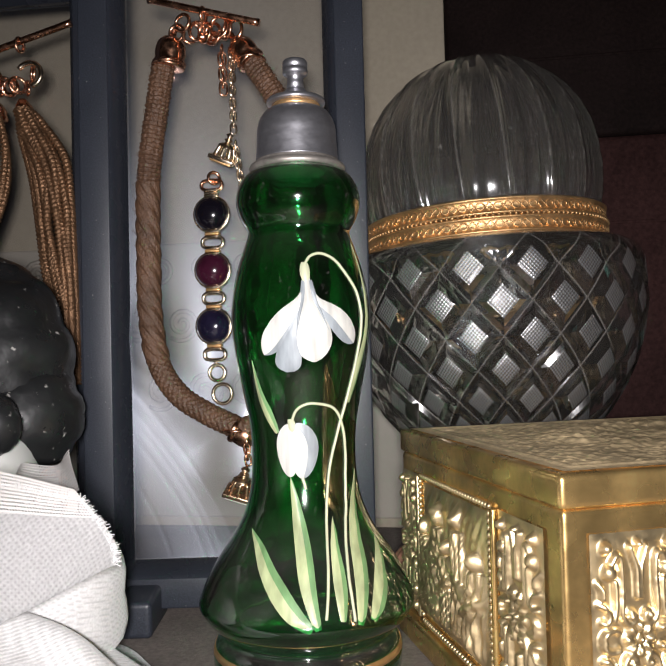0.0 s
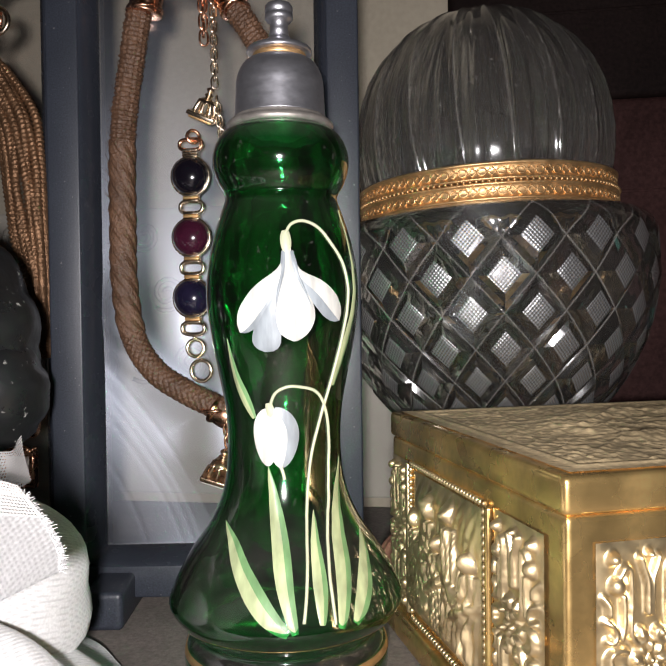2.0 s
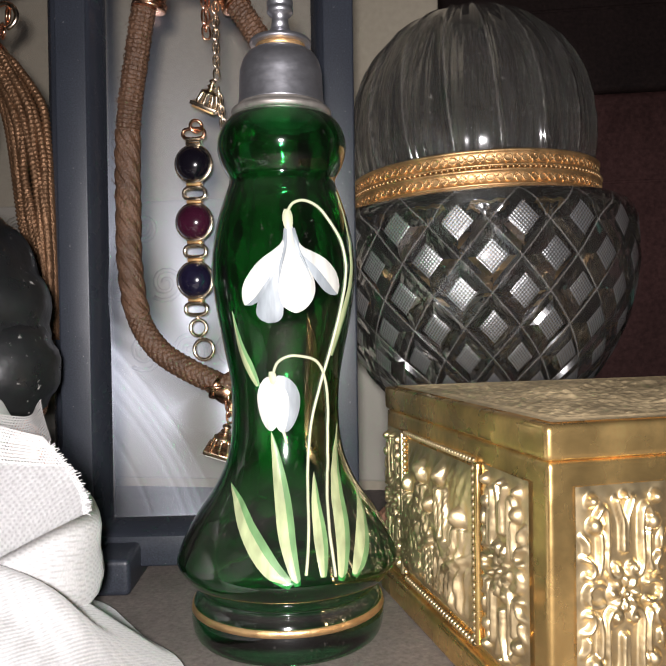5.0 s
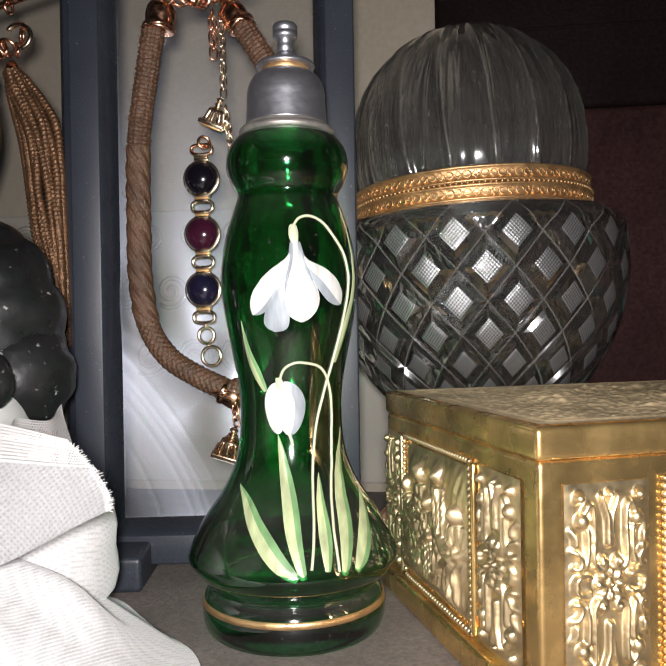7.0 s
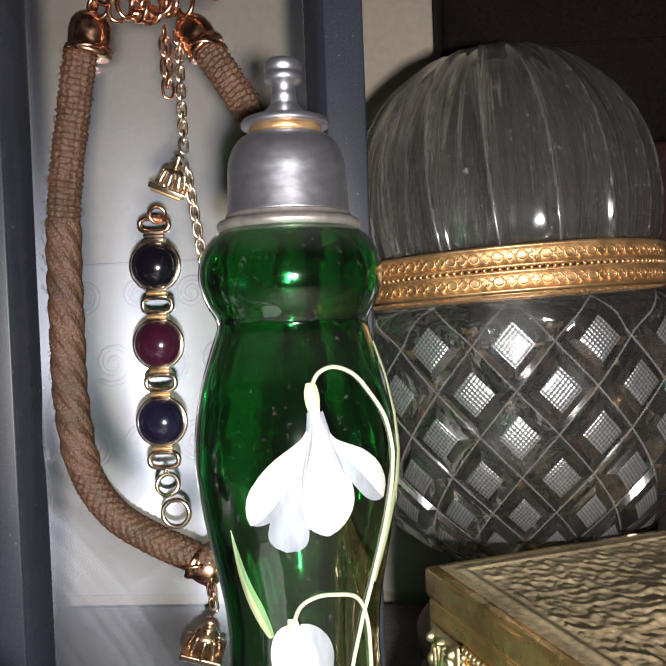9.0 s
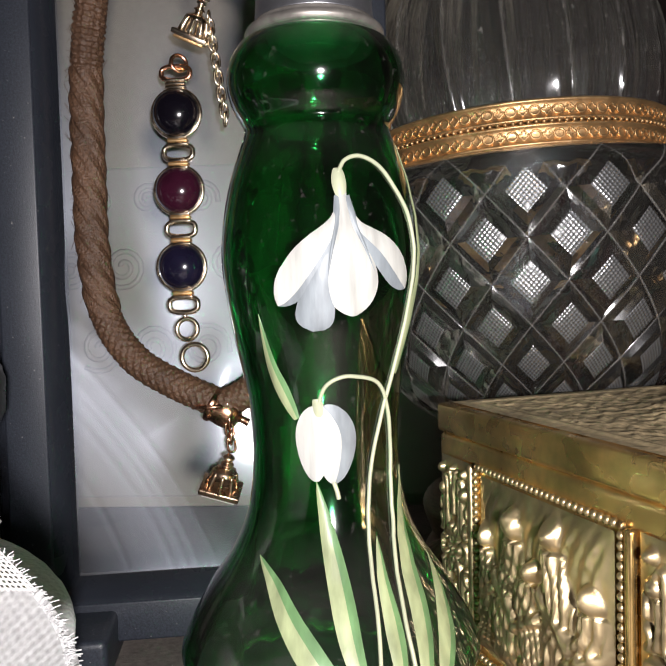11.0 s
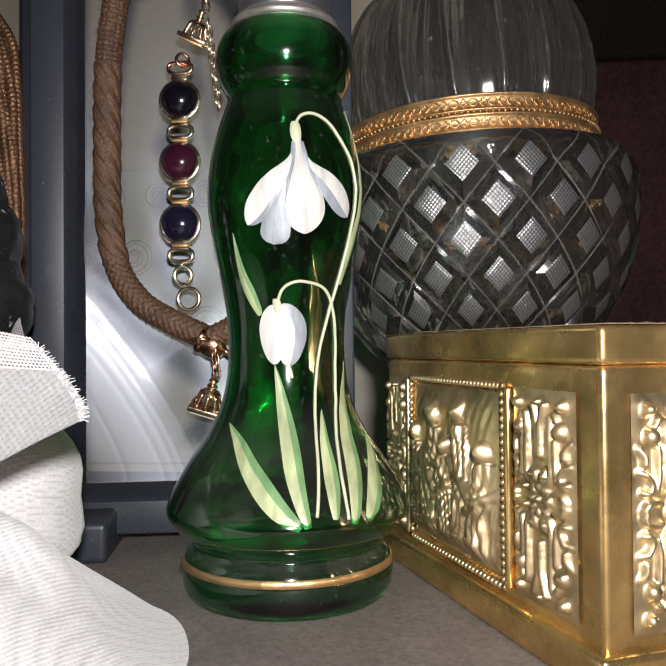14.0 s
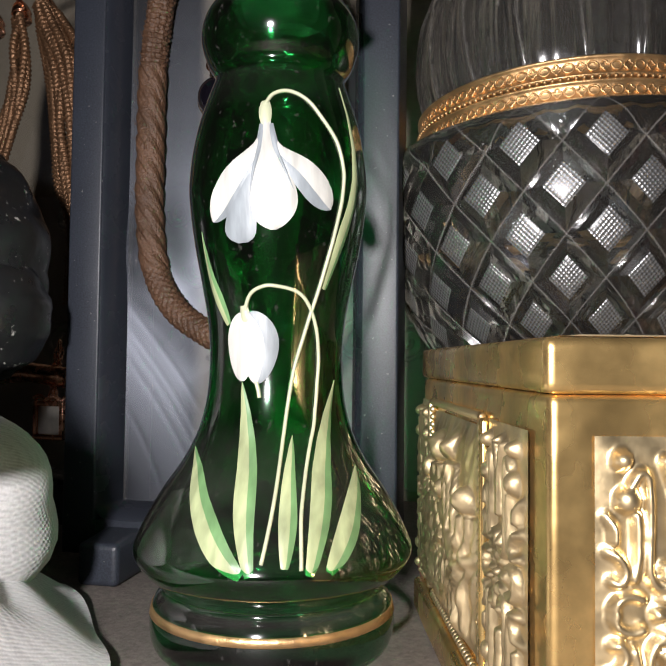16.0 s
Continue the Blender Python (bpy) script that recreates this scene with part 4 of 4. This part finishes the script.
def crystal_bowl():
    """Lower half: walls cut with crossing grooves into diamonds with hatched tops; the mesh follows the grooves."""
    rows = smooth_profile([(0.0205, 0.004), (0.027, 0.0068), (0.0365, 0.0138), (0.0455, 0.0255), (0.0524, 0.04), (0.0559, 0.0555), (0.0561, 0.0675), (0.0555, 0.0735), (0.052, 0.0778), (0.045, 0.0796)], 13)
    count, m, pitch = 18, 8, 0.0218
    length = [0.0]
    for a, b in zip(rows, rows[1:]):
        length.append(length[-1] + math.dist(a, b))
    radii, heights = [r for r, _ in rows], [z for _, z in rows]
    step = pitch / 2 / m
    low, high = -2, int(length[-1] / step) + 1
    around = 2 * m * count
    bm = bmesh.new()
    uv = bm.loops.layers.uv.verify()
    made = {}

    def edge(s_, d_):
        p, q = (s_ + d_) / 2 / m, (s_ - d_) / 2 / m
        return max(abs((p % 1) - 0.5), abs((q % 1) - 0.5)) * 2

    def vert(s_, d_):
        key = (s_ % around, d_)
        if key not in made:
            run = min(max(d_ * step + RISE, 0), length[-1])
            r, z = float(np.interp(run, length, radii)), float(np.interp(run, length, heights))
            fade = min(1, max(0, (run - 0.003) / 0.005)) * min(1, max(0, (0.0735 - z) / 0.004))
            r -= 0.0027 * max(0, (edge(s_, d_) - 0.6) / 0.4) * fade
            th = 2 * math.pi * s_ / around + PHASE
            made[key] = bm.verts.new((r * math.cos(th), r * math.sin(th), z))
        return made[key]

    for d_ in range(low, high + 1):
        for s_ in range(d_ % 2, around, 2):
            corners = ((s_, d_), (s_ + 1, d_ + 1), (s_ + 2, d_), (s_ + 1, d_ - 1))
            depth = [round(edge(*c), 4) for c in corners]
            # fold each tile along the mitre between two cuts, so that no flat corner is left
            odd = next((k for k in range(4) if depth.count(depth[k]) == 1 and len(set(depth)) == 2), None)
            pieces = [corners] if odd is None else [[corners[(odd + k) % 4] for k in tri_] for tri_ in ((0, 1, 2), (0, 2, 3))]
            inside = edge(s_ + 1, d_) < 0.6
            for piece in pieces:
                f = bm.faces.new([vert(*c) for c in piece][::-1])
                z = f.calc_center_median().z
                f.material_index = 1 if inside and 0.008 < z < 0.072 else 0
                f.smooth = z > 0.069 or inside
                for loop, c in zip(f.loops, piece[::-1]):
                    loop[uv].uv = ((c[0] + c[1]) / 2 / m, (c[0] - c[1]) / 2 / m)
    cut = set(bm.faces)
    n = 160
    inner = [(min(0.0460, max(0.012, r - 0.008)), z) for r, z in rows if z > 0.0125][::2]
    ring = [bm.verts.new((0.045 * math.cos(2 * math.pi * i / n), 0.045 * math.sin(2 * math.pi * i / n), 0.0796)) for i in range(n)]
    for r, z in [(0.0385, 0.0796)] + inner[::-1]:
        nxt = [bm.verts.new((r * math.cos(2 * math.pi * i / n), r * math.sin(2 * math.pi * i / n), z)) for i in range(n)]
        for i in range(n):
            bm.faces.new((ring[i], ring[(i + 1) % n], nxt[(i + 1) % n], nxt[i])).smooth = True
        ring = nxt
    bm.faces.new(ring)
    under = [bm.verts.new((0.0205 * math.cos(2 * math.pi * i / n), 0.0205 * math.sin(2 * math.pi * i / n), 0.004)) for i in range(n)]
    bm.faces.new(under[::-1])
    for f in bm.faces:
        if f not in cut:
            for loop in f.loops:
                loop[uv].uv = (0.25, 0.25)
    return bm


def crystal_dome():
    """Upper half: broad hollow flutes meeting at the crown."""
    n, flutes = 576, 18
    rows = smooth_profile([(0.0428, 0.0905), (0.0446, 0.0975), (0.0450, 0.108), (0.0428, 0.1212), (0.037, 0.1333), (0.0281, 0.143), (0.0172, 0.1495), (0.0064, 0.1523), (0.0012, 0.1526)], 6)

    def cut(a, k):
        # hollow flutes between narrow rounded ridges
        f = abs(math.sin(flutes * (a + 0.003 * k) / 2))
        return 1 - 0.06 * (1 - (1 - min(1, f * 1.12)) ** 2.2) - 0.0035 * math.cos(flutes * a * 2)

    def drawn(a, k):
        # long ripples left on the inside by the mould
        return 1 + 0.014 * math.sin(flutes * a + 0.4) + 0.008 * math.sin(47 * a + 0.05 * k) + 0.004 * math.sin(83 * a)

    inner = [(max(0.0006, r - 0.0058), 0.0905 + (z - 0.0905) * 0.93) for r, z in rows]
    full = rows + [(0.0004, 0.1524), (0.0004, 0.1482)] + inner[::-1]
    bm = lathe(full, n, True, wave=lambda a, k: cut(a, k) if k < len(rows) else drawn(a, k))
    # bright refraction lines along the polished ridges, painted in as paler glass
    bm.faces.ensure_lookup_table()
    for k in range(len(rows) - 1):
        for i in range(n):
            if abs(math.sin(flutes * (2 * math.pi * (i + 0.5) / n + 0.003 * k) / 2)) < 0.075:
                bm.faces[k * n + i].material_index = 1
    return bm


def egg_box():
    t = thing("crystal_egg_box", EGG_M, "egg-shaped clear cut-crystal box with gilt metal bands", "trinket box")
    part("bowl", crystal_bowl(), [M_CRYSTAL, M_HATCH], t, "clear crystal bowl cut in diamonds", smooth=False)
    part("dome", crystal_dome(), [M_DOME, M_RIDGE], t, "clear fluted crystal dome")
    for z0, m in ((0.0796, M_GILT), (0.0856, M_GILT)):
        band = lathe(smooth_profile([(0.0412, z0), (0.0440, z0 + 0.0001), (0.0445, z0 + 0.0008), (0.0438, z0 + 0.0014), (0.0438, z0 + 0.0042), (0.0445, z0 + 0.0049), (0.0440, z0 + 0.0056), (0.0412, z0 + 0.0057)], 2), 160, True)
        strip = part("gilt_band", band, m, t, "chased gilt metal band")
        for k in range(96):
            a = 2 * math.pi * k / 96
            c = Vector((0.0439 * math.cos(a), 0.0439 * math.sin(a), z0 + 0.0028))
            out, along = Vector((math.cos(a), math.sin(a), 0)), Vector((-math.sin(a), math.cos(a), 0))
            if k % 2:
                pts = [c + along * (0.0013 * math.cos(b)) + Vector((0, 0, 0.0011 * math.sin(b))) for b in [2 * math.pi * s / 12 for s in range(12)]]
                bm = tube(pts, 0.00032, 5, True)
            else:
                bm = tube([c + (along * math.cos(b) + Vector((0, 0, math.sin(b)))) * (0.0007 + 0.0005 * abs(math.cos(2 * b))) for b in [2 * math.pi * s / 16 for s in range(16)]], 0.0003, 5, True)
            part("chasing", bm, m, strip)
    beads = bmesh.new()
    for k in range(150):
        a = 2 * math.pi * k / 150
        ball((0.0446 * math.cos(a), 0.0446 * math.sin(a), 0.08545), 0.0006, 5, 6, bm=beads)
    tagged(part("beading", beads, M_GILT, t), kind="stuff")
    part("clasp", block((0.004, 0.003, 0.007), (0.0450, 0.006, 0.0852), 0.0008), M_GILT, t, "gilt clasp")
    foot = part("foot_ring", lathe(smooth_profile([(0.017, 0.0), (0.0195, 0.0), (0.0205, 0.0012), (0.0198, 0.0036), (0.0205, 0.0046), (0.017, 0.0046)], 3), 120, True), M_GILT, t, "ribbed gilt foot ring")
    for k in range(60):
        a = 2 * math.pi * k / 60
        part("rib", tube([(0.0201 * math.cos(a), 0.0201 * math.sin(a), 0.0008), (0.0201 * math.cos(a), 0.0201 * math.sin(a), 0.004)], 0.0005, 5), M_GILT, foot)


egg_box()

stand = thing("wooden_stand", pose(0.0558, 0.0865, TABLE_Z), "turned reddish-brown wooden stand under the crystal egg", "stand")
part("foot", lathe(smooth_profile([(0.028, 0), (0.031, 0.001), (0.032, 0.006), (0.0295, 0.011), (0.031, 0.016), (0.032, 0.021), (0.029, 0.025), (0.022, 0.027)], 4), 80), M_WOOD, stand)
part("stem", lathe(smooth_profile([(0.02, 0.0265), (0.017, 0.029), (0.0182, 0.036), (0.0204, 0.0388), (0.0204, 0.0398)], 4), 64), M_WOOD, stand)

# ---------------------------------------------------------------- the brass casket
BOX_W, BOX_D, BOX_H = 0.118, 0.0895, 0.056


def relief_panel(name, parent, w, h, height, nu, nv, side, s0, z0, depth=0.0014):
    """A cast relief plate. side 'left': laid on the x = 0 face, running along +y; 'front': on the y = 0 face, along +x."""
    def at(u, v):
        e = min(1, 9 * min(u, 1 - u), 9 * min(v, 1 - v) * h / w)
        d = depth * (0.25 + height(u, v)) * max(0, e)
        return (-d, s0 + u * w, z0 + v * h) if side == "left" else (s0 + u * w, -d, z0 + v * h)
    bm = sheet(nu, nv, at)
    if side == "left":
        bmesh.ops.reverse_faces(bm, faces=bm.faces)
    return part(name, bm, M_BRASS_R, parent, "cast brass relief panel")


def scroll_lines():
    """One quarter of the lyre ornament, in millimetres from the panel's middle line and upper edge."""
    rows = (((5.4, -5.2), (4.6, -4.0), (3.7, -4.5), (3.5, -7.0), (3.5, -10.0), (3.6, -13.0), (3.6, -14.6), (2.9, -16.1), (1.8, -16.4), (1.0, -15.6), (1.1, -14.6), (1.9, -14.2)),
            ((4.9, -8.6), (4.8, -11.0), (4.9, -13.5), (5.3, -15.4)),
            ((1.7, -2.6), (1.1, -4.4), (0.5, -6.2), (0.35, -8.5), (0.3, -11.6)),
            ((8.2, -12.6), (6.9, -13.2), (6.2, -14.6), (6.7, -15.9), (7.7, -15.8)),
            ((4.4, -17.6), (5.6, -17.3), (6.8, -17.7), (7.6, -18.7), (7.2, -19.25)),
            ((8.3, -8.8), (7.5, -10.0), (7.4, -11.4)))
    return np.array([(p.x, p.y) for row in rows for p in path_points([(x, y, 0) for x, y in row], 7)])


SCROLL = scroll_lines()


def scroll_height(u, v):
    """Mirrored scrolls with bosses round a rosette."""
    x, y = abs(u - 0.5) * 18.5, (1 - v) * 38.5
    y = -min(y, 38.5 - y)
    d = math.sqrt(((SCROLL - (x, y)) ** 2).sum(1).min())
    h = 0.9 * math.exp(-(d / 0.58) ** 4)
    for cx, cy, r in ((6.5, -2.5, 1.25), (5.9, -6.9, 1.6), (1.9, -15.0, 0.9), (0, -2.0, 0.8)):
        f = math.hypot(x - cx, y - cy) / r
        h = max(h, 1.25 * math.sqrt(max(0, 1 - f * f)))
    d, a = math.hypot(x, y + 19.25), math.atan2(y + 19.25, x)
    h = max(h, 0.95 * math.exp(-((d - 2.2) / 1.15) ** 4) * (0.25 + 0.75 * abs(math.cos(4 * a))), 1.15 * math.exp(-(d / 0.75) ** 4))
    return min(1.25, h) + 0.05 * noise.noise(Vector((u * 9, v * 18, 0)))


FORMS = [(0.12, 0.02, 0.72), (0.33, 0.0, 0.97), (0.5, 0.05, 0.7), (0.68, 0.0, 0.92), (0.89, 0.05, 0.76)]


def figure_height(u, v):
    """Crowded upright draped forms with round tops, kept general."""
    h = 0.12 + 0.12 * noise.noise(Vector((u * 14, v * 9, 3.1)))
    for k, (cu, low, high) in enumerate(FORMS):
        f = (v - low) / (high - low)
        if f < 0 or f > 1.02:
            continue
        x = u - cu - 0.03 * math.sin(6 * f + 2 * k)
        if f > 0.82:
            h = max(h, 1.2 * math.sqrt(max(0, 1 - (x / 0.055) ** 2 - ((f - 0.91) / 0.1) ** 2)))
        else:
            w = 0.065 + 0.04 * math.sin(math.pi * min(1, f / 0.82)) + 0.02 * (1 - f)
            fold = 0.36 * math.cos(x * (150 + 20 * k) + 5 * f + 3 * noise.noise(Vector((u * 6, v * 7, k)))) * (1 - f * 0.5)
            h = max(h, (0.85 + fold) * max(0, 1 - (x / w) ** 2) ** 0.5)
            # a bent arm or hanging end
            y = f - 0.5 - 0.9 * (x if k % 2 else -x)
            h = max(h, 1.1 * math.exp(-(y / 0.06) ** 4) if abs(x) < w * 0.95 else 0)
    low = 0.6 * (1 - v / 0.22) * (0.6 + 0.4 * math.sin(60 * u + 22 * v)) if v < 0.22 else 0
    rough = 0.08 * noise.noise(Vector((u * 30, v * 14, 1.0))) + 0.07 * math.sin(80 * u + 6 * math.sin(7 * v))
    return max(0, min(1.25, max(h, low) + rough))


def bead_line(parent, a, b, r, out):
    a, b = Vector(a), Vector(b)
    count = int((b - a).length / (2.05 * r))
    mesh = None
    for k in range(count + 1):
        p = a + (b - a) * (k / count)
        if mesh is None:
            bm = ball((0, 0, 0), r, 6, 8)
            ob = part("bead", bm, M_BRASS_R, parent)
            mesh = ob.data
        else:
            ob = new("bead", mesh)
            ob.parent = parent
        ob.location = p + Vector(out) * r * 0.4


def casket():
    m = pose(0.0575, -0.0525, 0.0, 0, 0, 22.2)
    t = thing("brass_casket", m, "rectangular brass casket with cast relief panels, closed dusty lid", "casket")
    part("body", block((BOX_W - 0.001, BOX_D - 0.001, 0.0475), (BOX_W / 2, BOX_D / 2, 0.0258), 0.0012, 3), M_BRASS, t, "polished brass body")
    part("base_moulding", block((BOX_W + 0.003, BOX_D + 0.003, 0.007), (BOX_W / 2, BOX_D / 2, 0.0007), 0.0014, 3), M_BRASS, t)
    lid = part("lid", block((BOX_W, BOX_D, 0.0064), (BOX_W / 2, BOX_D / 2, 0.0528), 0.0012, 3), M_BRASS, t, "flat brass lid")

    def top(u, v):
        x, y = 0.0025 + u * (BOX_W - 0.005), 0.0025 + v * (BOX_D - 0.005)
        edge = min(u * BOX_W, (1 - u) * BOX_W, v * BOX_D, (1 - v) * BOX_D)
        h = 0.00035 * math.exp(-((edge - 0.004) / 0.0008) ** 2)
        if edge > 0.006:
            h += 0.00016 * max(0, noise.noise(Vector((u * 70, v * 54, 1.0))) + 0.15) + 0.0003 * max(0, 1 - 7 * abs(noise.noise(Vector((u * 22, v * 17, 5.0))))) + 0.0002 * max(0, math.sin(u * 150) * math.sin(v * 114))
        # raised wreath in the middle of the lid
        d, a = math.hypot((u - 0.5) / 0.3, (v - 0.5) / 0.3), math.atan2(v - 0.5, u - 0.5)
        h += 0.0011 * math.exp(-((d - 0.85) / 0.2) ** 4) * (0.45 + 0.55 * abs(math.sin(7 * a + 3 * d))) * (0.8 + 0.5 * noise.noise(Vector((u * 30, v * 24, 9.0))))
        h += 0.0006 * math.exp(-(d / 0.4) ** 4) * (0.5 + 0.5 * math.cos(6 * a))
        return (x, y, 0.0562 + h)

    part("lid_top", sheet(240, 180, top), M_LID, lid, "dusty chased lid top")
    z0, h = 0.0065, 0.0385
    relief_panel("relief_panel", t, 0.019, h, scroll_height, 64, 110, "left", 0.0065, z0)
    relief_panel("relief_panel", t, 0.0395, h - 0.003, figure_height, 110, 110, "left", 0.031, z0 + 0.0015, 0.0026)
    relief_panel("relief_panel", t, 0.0135, h, scroll_height, 48, 110, "left", 0.0735, z0)
    for a, b in (((0, 0.0292, z0 - 0.0003), (0, 0.0292, z0 + h)), ((0, 0.0721, z0 - 0.0003), (0, 0.0721, z0 + h)), ((0, 0.0292, z0 + h), (0, 0.0721, z0 + h)), ((0, 0.0292, z0 - 0.0003), (0, 0.0721, z0 - 0.0003))):
        bead_line(t, a, b, 0.00074, (-1, 0, 0))
    part("pilaster", block((0.0016, 0.0016, h), (-0.0003, 0.0738, z0 + h / 2), 0.0006), M_BRASS_R, t)
    part("pilaster", block((0.0016, 0.0016, h), (-0.0003, 0.0272, z0 + h / 2), 0.0006), M_BRASS, t)
    relief_panel("relief_panel", t, 0.0185, h, scroll_height, 64, 110, "front", 0.0055, z0)
    relief_panel("relief_panel", t, 0.052, h - 0.003, figure_height, 120, 110, "front", 0.033, z0 + 0.0015, 0.0026)
    relief_panel("relief_panel", t, 0.0185, h, scroll_height, 64, 110, "front", 0.094, z0)
    for a, b in (((0.0275, 0, z0), (0.0275, 0, z0 + h)), ((0.0275, 0, z0 + h), (0.0905, 0, z0 + h)), ((0.0275, 0, z0), (0.0905, 0, z0))):
        bead_line(t, a, b, 0.00075, (0, -1, 0))


casket()

# ---------------------------------------------------------------- the porcelain doll and her ribbon
def doll():
    """One plain mesh: black-capped head, round sleeves and a spread skirt."""
    bm = bmesh.new()
    hair = lambda d: 0.95 + 0.08 * abs(math.sin(6.5 * math.atan2(d.z, d.x) + 0.4)) ** 0.6 * (1 - d.y * d.y) + 0.05 * noise.noise(d * 3.1)
    ball((-0.0995, 0.004, 0.0775), (0.0325, 0.027, 0.0325), 40, 60, hair, bm)
    first = len(bm.faces)
    bm.faces.ensure_lookup_table()
    for f in bm.faces:
        f.material_index = 1
    ball((-0.084, 0.002, 0.0635), (0.0215, 0.019, 0.017), 24, 36, hair, bm)
    ball((-0.0745, -0.0235, 0.0632), (0.0098, 0.0075, 0.0085), 16, 20, hair, bm)
    first = len(bm.faces)
    bm.faces.ensure_lookup_table()
    for f in bm.faces:
        f.material_index = 1
    ball((-0.0975, -0.0135, 0.0495), (0.0285, 0.0265, 0.0225), 26, 36, lambda d: 1 + 0.09 * math.exp(-((d.x - 0.8) ** 2 + (d.z - 0.1) ** 2 + (d.y + 0.4) ** 2) / 0.08), bm)
    ball((-0.0625, -0.024, 0.0215), (0.0235, 0.022, 0.0215), 24, 36, lambda d: 1 + 0.04 * math.sin(8 * d.z + 5 * d.x), bm)
    ball((-0.104, -0.045, 0.026), (0.036, 0.03, 0.026), 24, 36, lambda d: 1 + 0.04 * math.sin(7 * d.z + 4 * d.x), bm)

    def skirt(u, v):
        a = math.pi * (-0.62 + 1.0 * u)
        r = 0.012 + 0.057 * v ** 0.85 * (1 + 0.05 * math.sin(5 * a + 1.0) + 0.05 * noise.noise(Vector((2.2 * a, 0, 1))))
        z = 0.0355 * (1 - v) ** 1.25 + 0.0012 + 0.006 * max(0, noise.noise(Vector((3.0 * a, 2.2 * v, 4))) + 0.2) * v * (1.15 - v) * 3
        return (-0.083 + r * math.cos(a) * 1.02, -0.052 + r * math.sin(a) * 0.92, z)

    sheet(90, 30, skirt, bm)
    bm.faces.ensure_lookup_table()
    for f in bm.faces[first:]:
        f.material_index = 0
    start = first + 36 * 26
    for f in bm.faces[start:]:
        f.material_index = 2
    for p in bm.verts:
        if p.co.z < 0.02:
            p.co.z += TABLE_Z * (1 - max(0, p.co.z) / 0.02)
    ob = link_mesh("doll", bm, [M_PORCELAIN, M_HAIR, M_SILK])
    return tagged(ob, "seated white porcelain doll with black moulded hair and white skirt", "doll")


doll()


def ribbon():
    t = thing("gauze_ribbon", pose(0, 0, 0), "white gauze ribbon with a frayed end, draped on the doll", "ribbon")
    a0, a1 = Vector((-0.104, -0.05, 0.0625)), Vector((-0.0288, -0.0605, 0.0525))
    b0, b1 = Vector((-0.098, -0.064, 0.006)), Vector((-0.0222, -0.0655, 0.0428))

    def at(u, v):
        p = (a0.lerp(a1, u)).lerp(b0.lerp(b1, u), v)
        lift = 0.0028 * math.sin(3.1 * u + 0.4) * math.sin(math.pi * v) + 0.0011 * math.sin(17 * u + 4 * v) * (1 - u)
        return p + Vector((0.0025 * math.sin(2 * v), -lift * 1.5 - 0.003 * math.sin(math.pi * u), lift))

    part("strip", sheet(90, 24, lambda u, v: at(u, 0.22 + 0.78 * v), uv_scale=(9, 3), thick=0.0005), M_SILK, t)
    # open mesh along the upper edge
    part("net_border", sheet(90, 10, lambda u, v: at(u, -0.18 + 0.42 * v) + Vector((0, -0.0004, 0)), uv_scale=(9.0, 0.75)), M_NET, t, "open tulle border")
    rng = random.Random(2)
    fray = bmesh.new()
    for k in range(340):
        s = k / 339
        p = Vector(at(0.985 if s > 0.45 else 0.62 + 0.37 * s / 0.45, (s - 0.45) / 0.55 if s > 0.45 else 0.0))
        d = Vector((0.8, 0.1, 0.25 + 0.4 * (1 - s))) if s > 0.45 else Vector((0.35, 0.2, 0.9))
        d = d.normalized() * rng.uniform(0.0003, 0.0013) + Vector((rng.uniform(-1, 1), rng.uniform(-1, 1), rng.uniform(-1, 1))) * 0.0006
        tube([p, p + d * 0.5 + Vector((0, 0, 0.0002)), p + d], 0.00008, 4, bm=fray)
    tagged(part("fray", fray, M_SILK, t, "frayed white threads"), kind="stuff")

    def net(u, v):
        p = Vector((-0.066, -0.034, 0.046)).lerp(Vector((-0.04, -0.042, 0.05)), u) + Vector((0.001 - 0.006 * u, 0.008, 0.006 + 0.002 * u)) * v
        return p + Vector((0, 0.002 * math.sin(9 * u + 2 * v), 0.0015 * math.sin(7 * u)))

    part("net_edge", sheet(40, 16, net, uv_scale=(2.6, 1.0)), M_NET, t, "white tulle net")


ribbon()

# ---------------------------------------------------------------- small things behind the casket
jar = thing("glazed_jar", pose(0.168, 0.105, TABLE_Z), "small round teal glazed jar behind the casket", "jar")
part("jar_body", lathe(smooth_profile([(0.008, 0), (0.014, 0.002), (0.019, 0.02), (0.021, 0.04), (0.018, 0.055), (0.01, 0.062), (0.002, 0.064)], 5), 60), M_TEAL, jar)
cup = thing("porcelain_cup", pose(0.112, 0.112, TABLE_Z), "small white porcelain cup standing behind the casket", "cup")
part("cup_body", lathe(smooth_profile([(0.006, 0), (0.009, 0.002), (0.008, 0.02), (0.009, 0.04), (0.0085, 0.0495), (0.004, 0.051)], 5), 48), M_PORCELAIN, cup)

finial = thing("wooden_finial", pose(0.0275, 0.0505, TABLE_Z), "small ribbed brown wooden finial lying behind the casket", "ornament")
part("finial_body", lathe(smooth_profile([(0.004, 0), (0.0075, 0.001), (0.009, 0.005), (0.0078, 0.0072), (0.009, 0.0098), (0.0076, 0.0122), (0.0085, 0.0148), (0.006, 0.0185), (0.0025, 0.0205)], 5), 60,
                          wave=lambda a, k: 1 + 0.05 * math.sin(14 * a)), M_WOOD, finial)
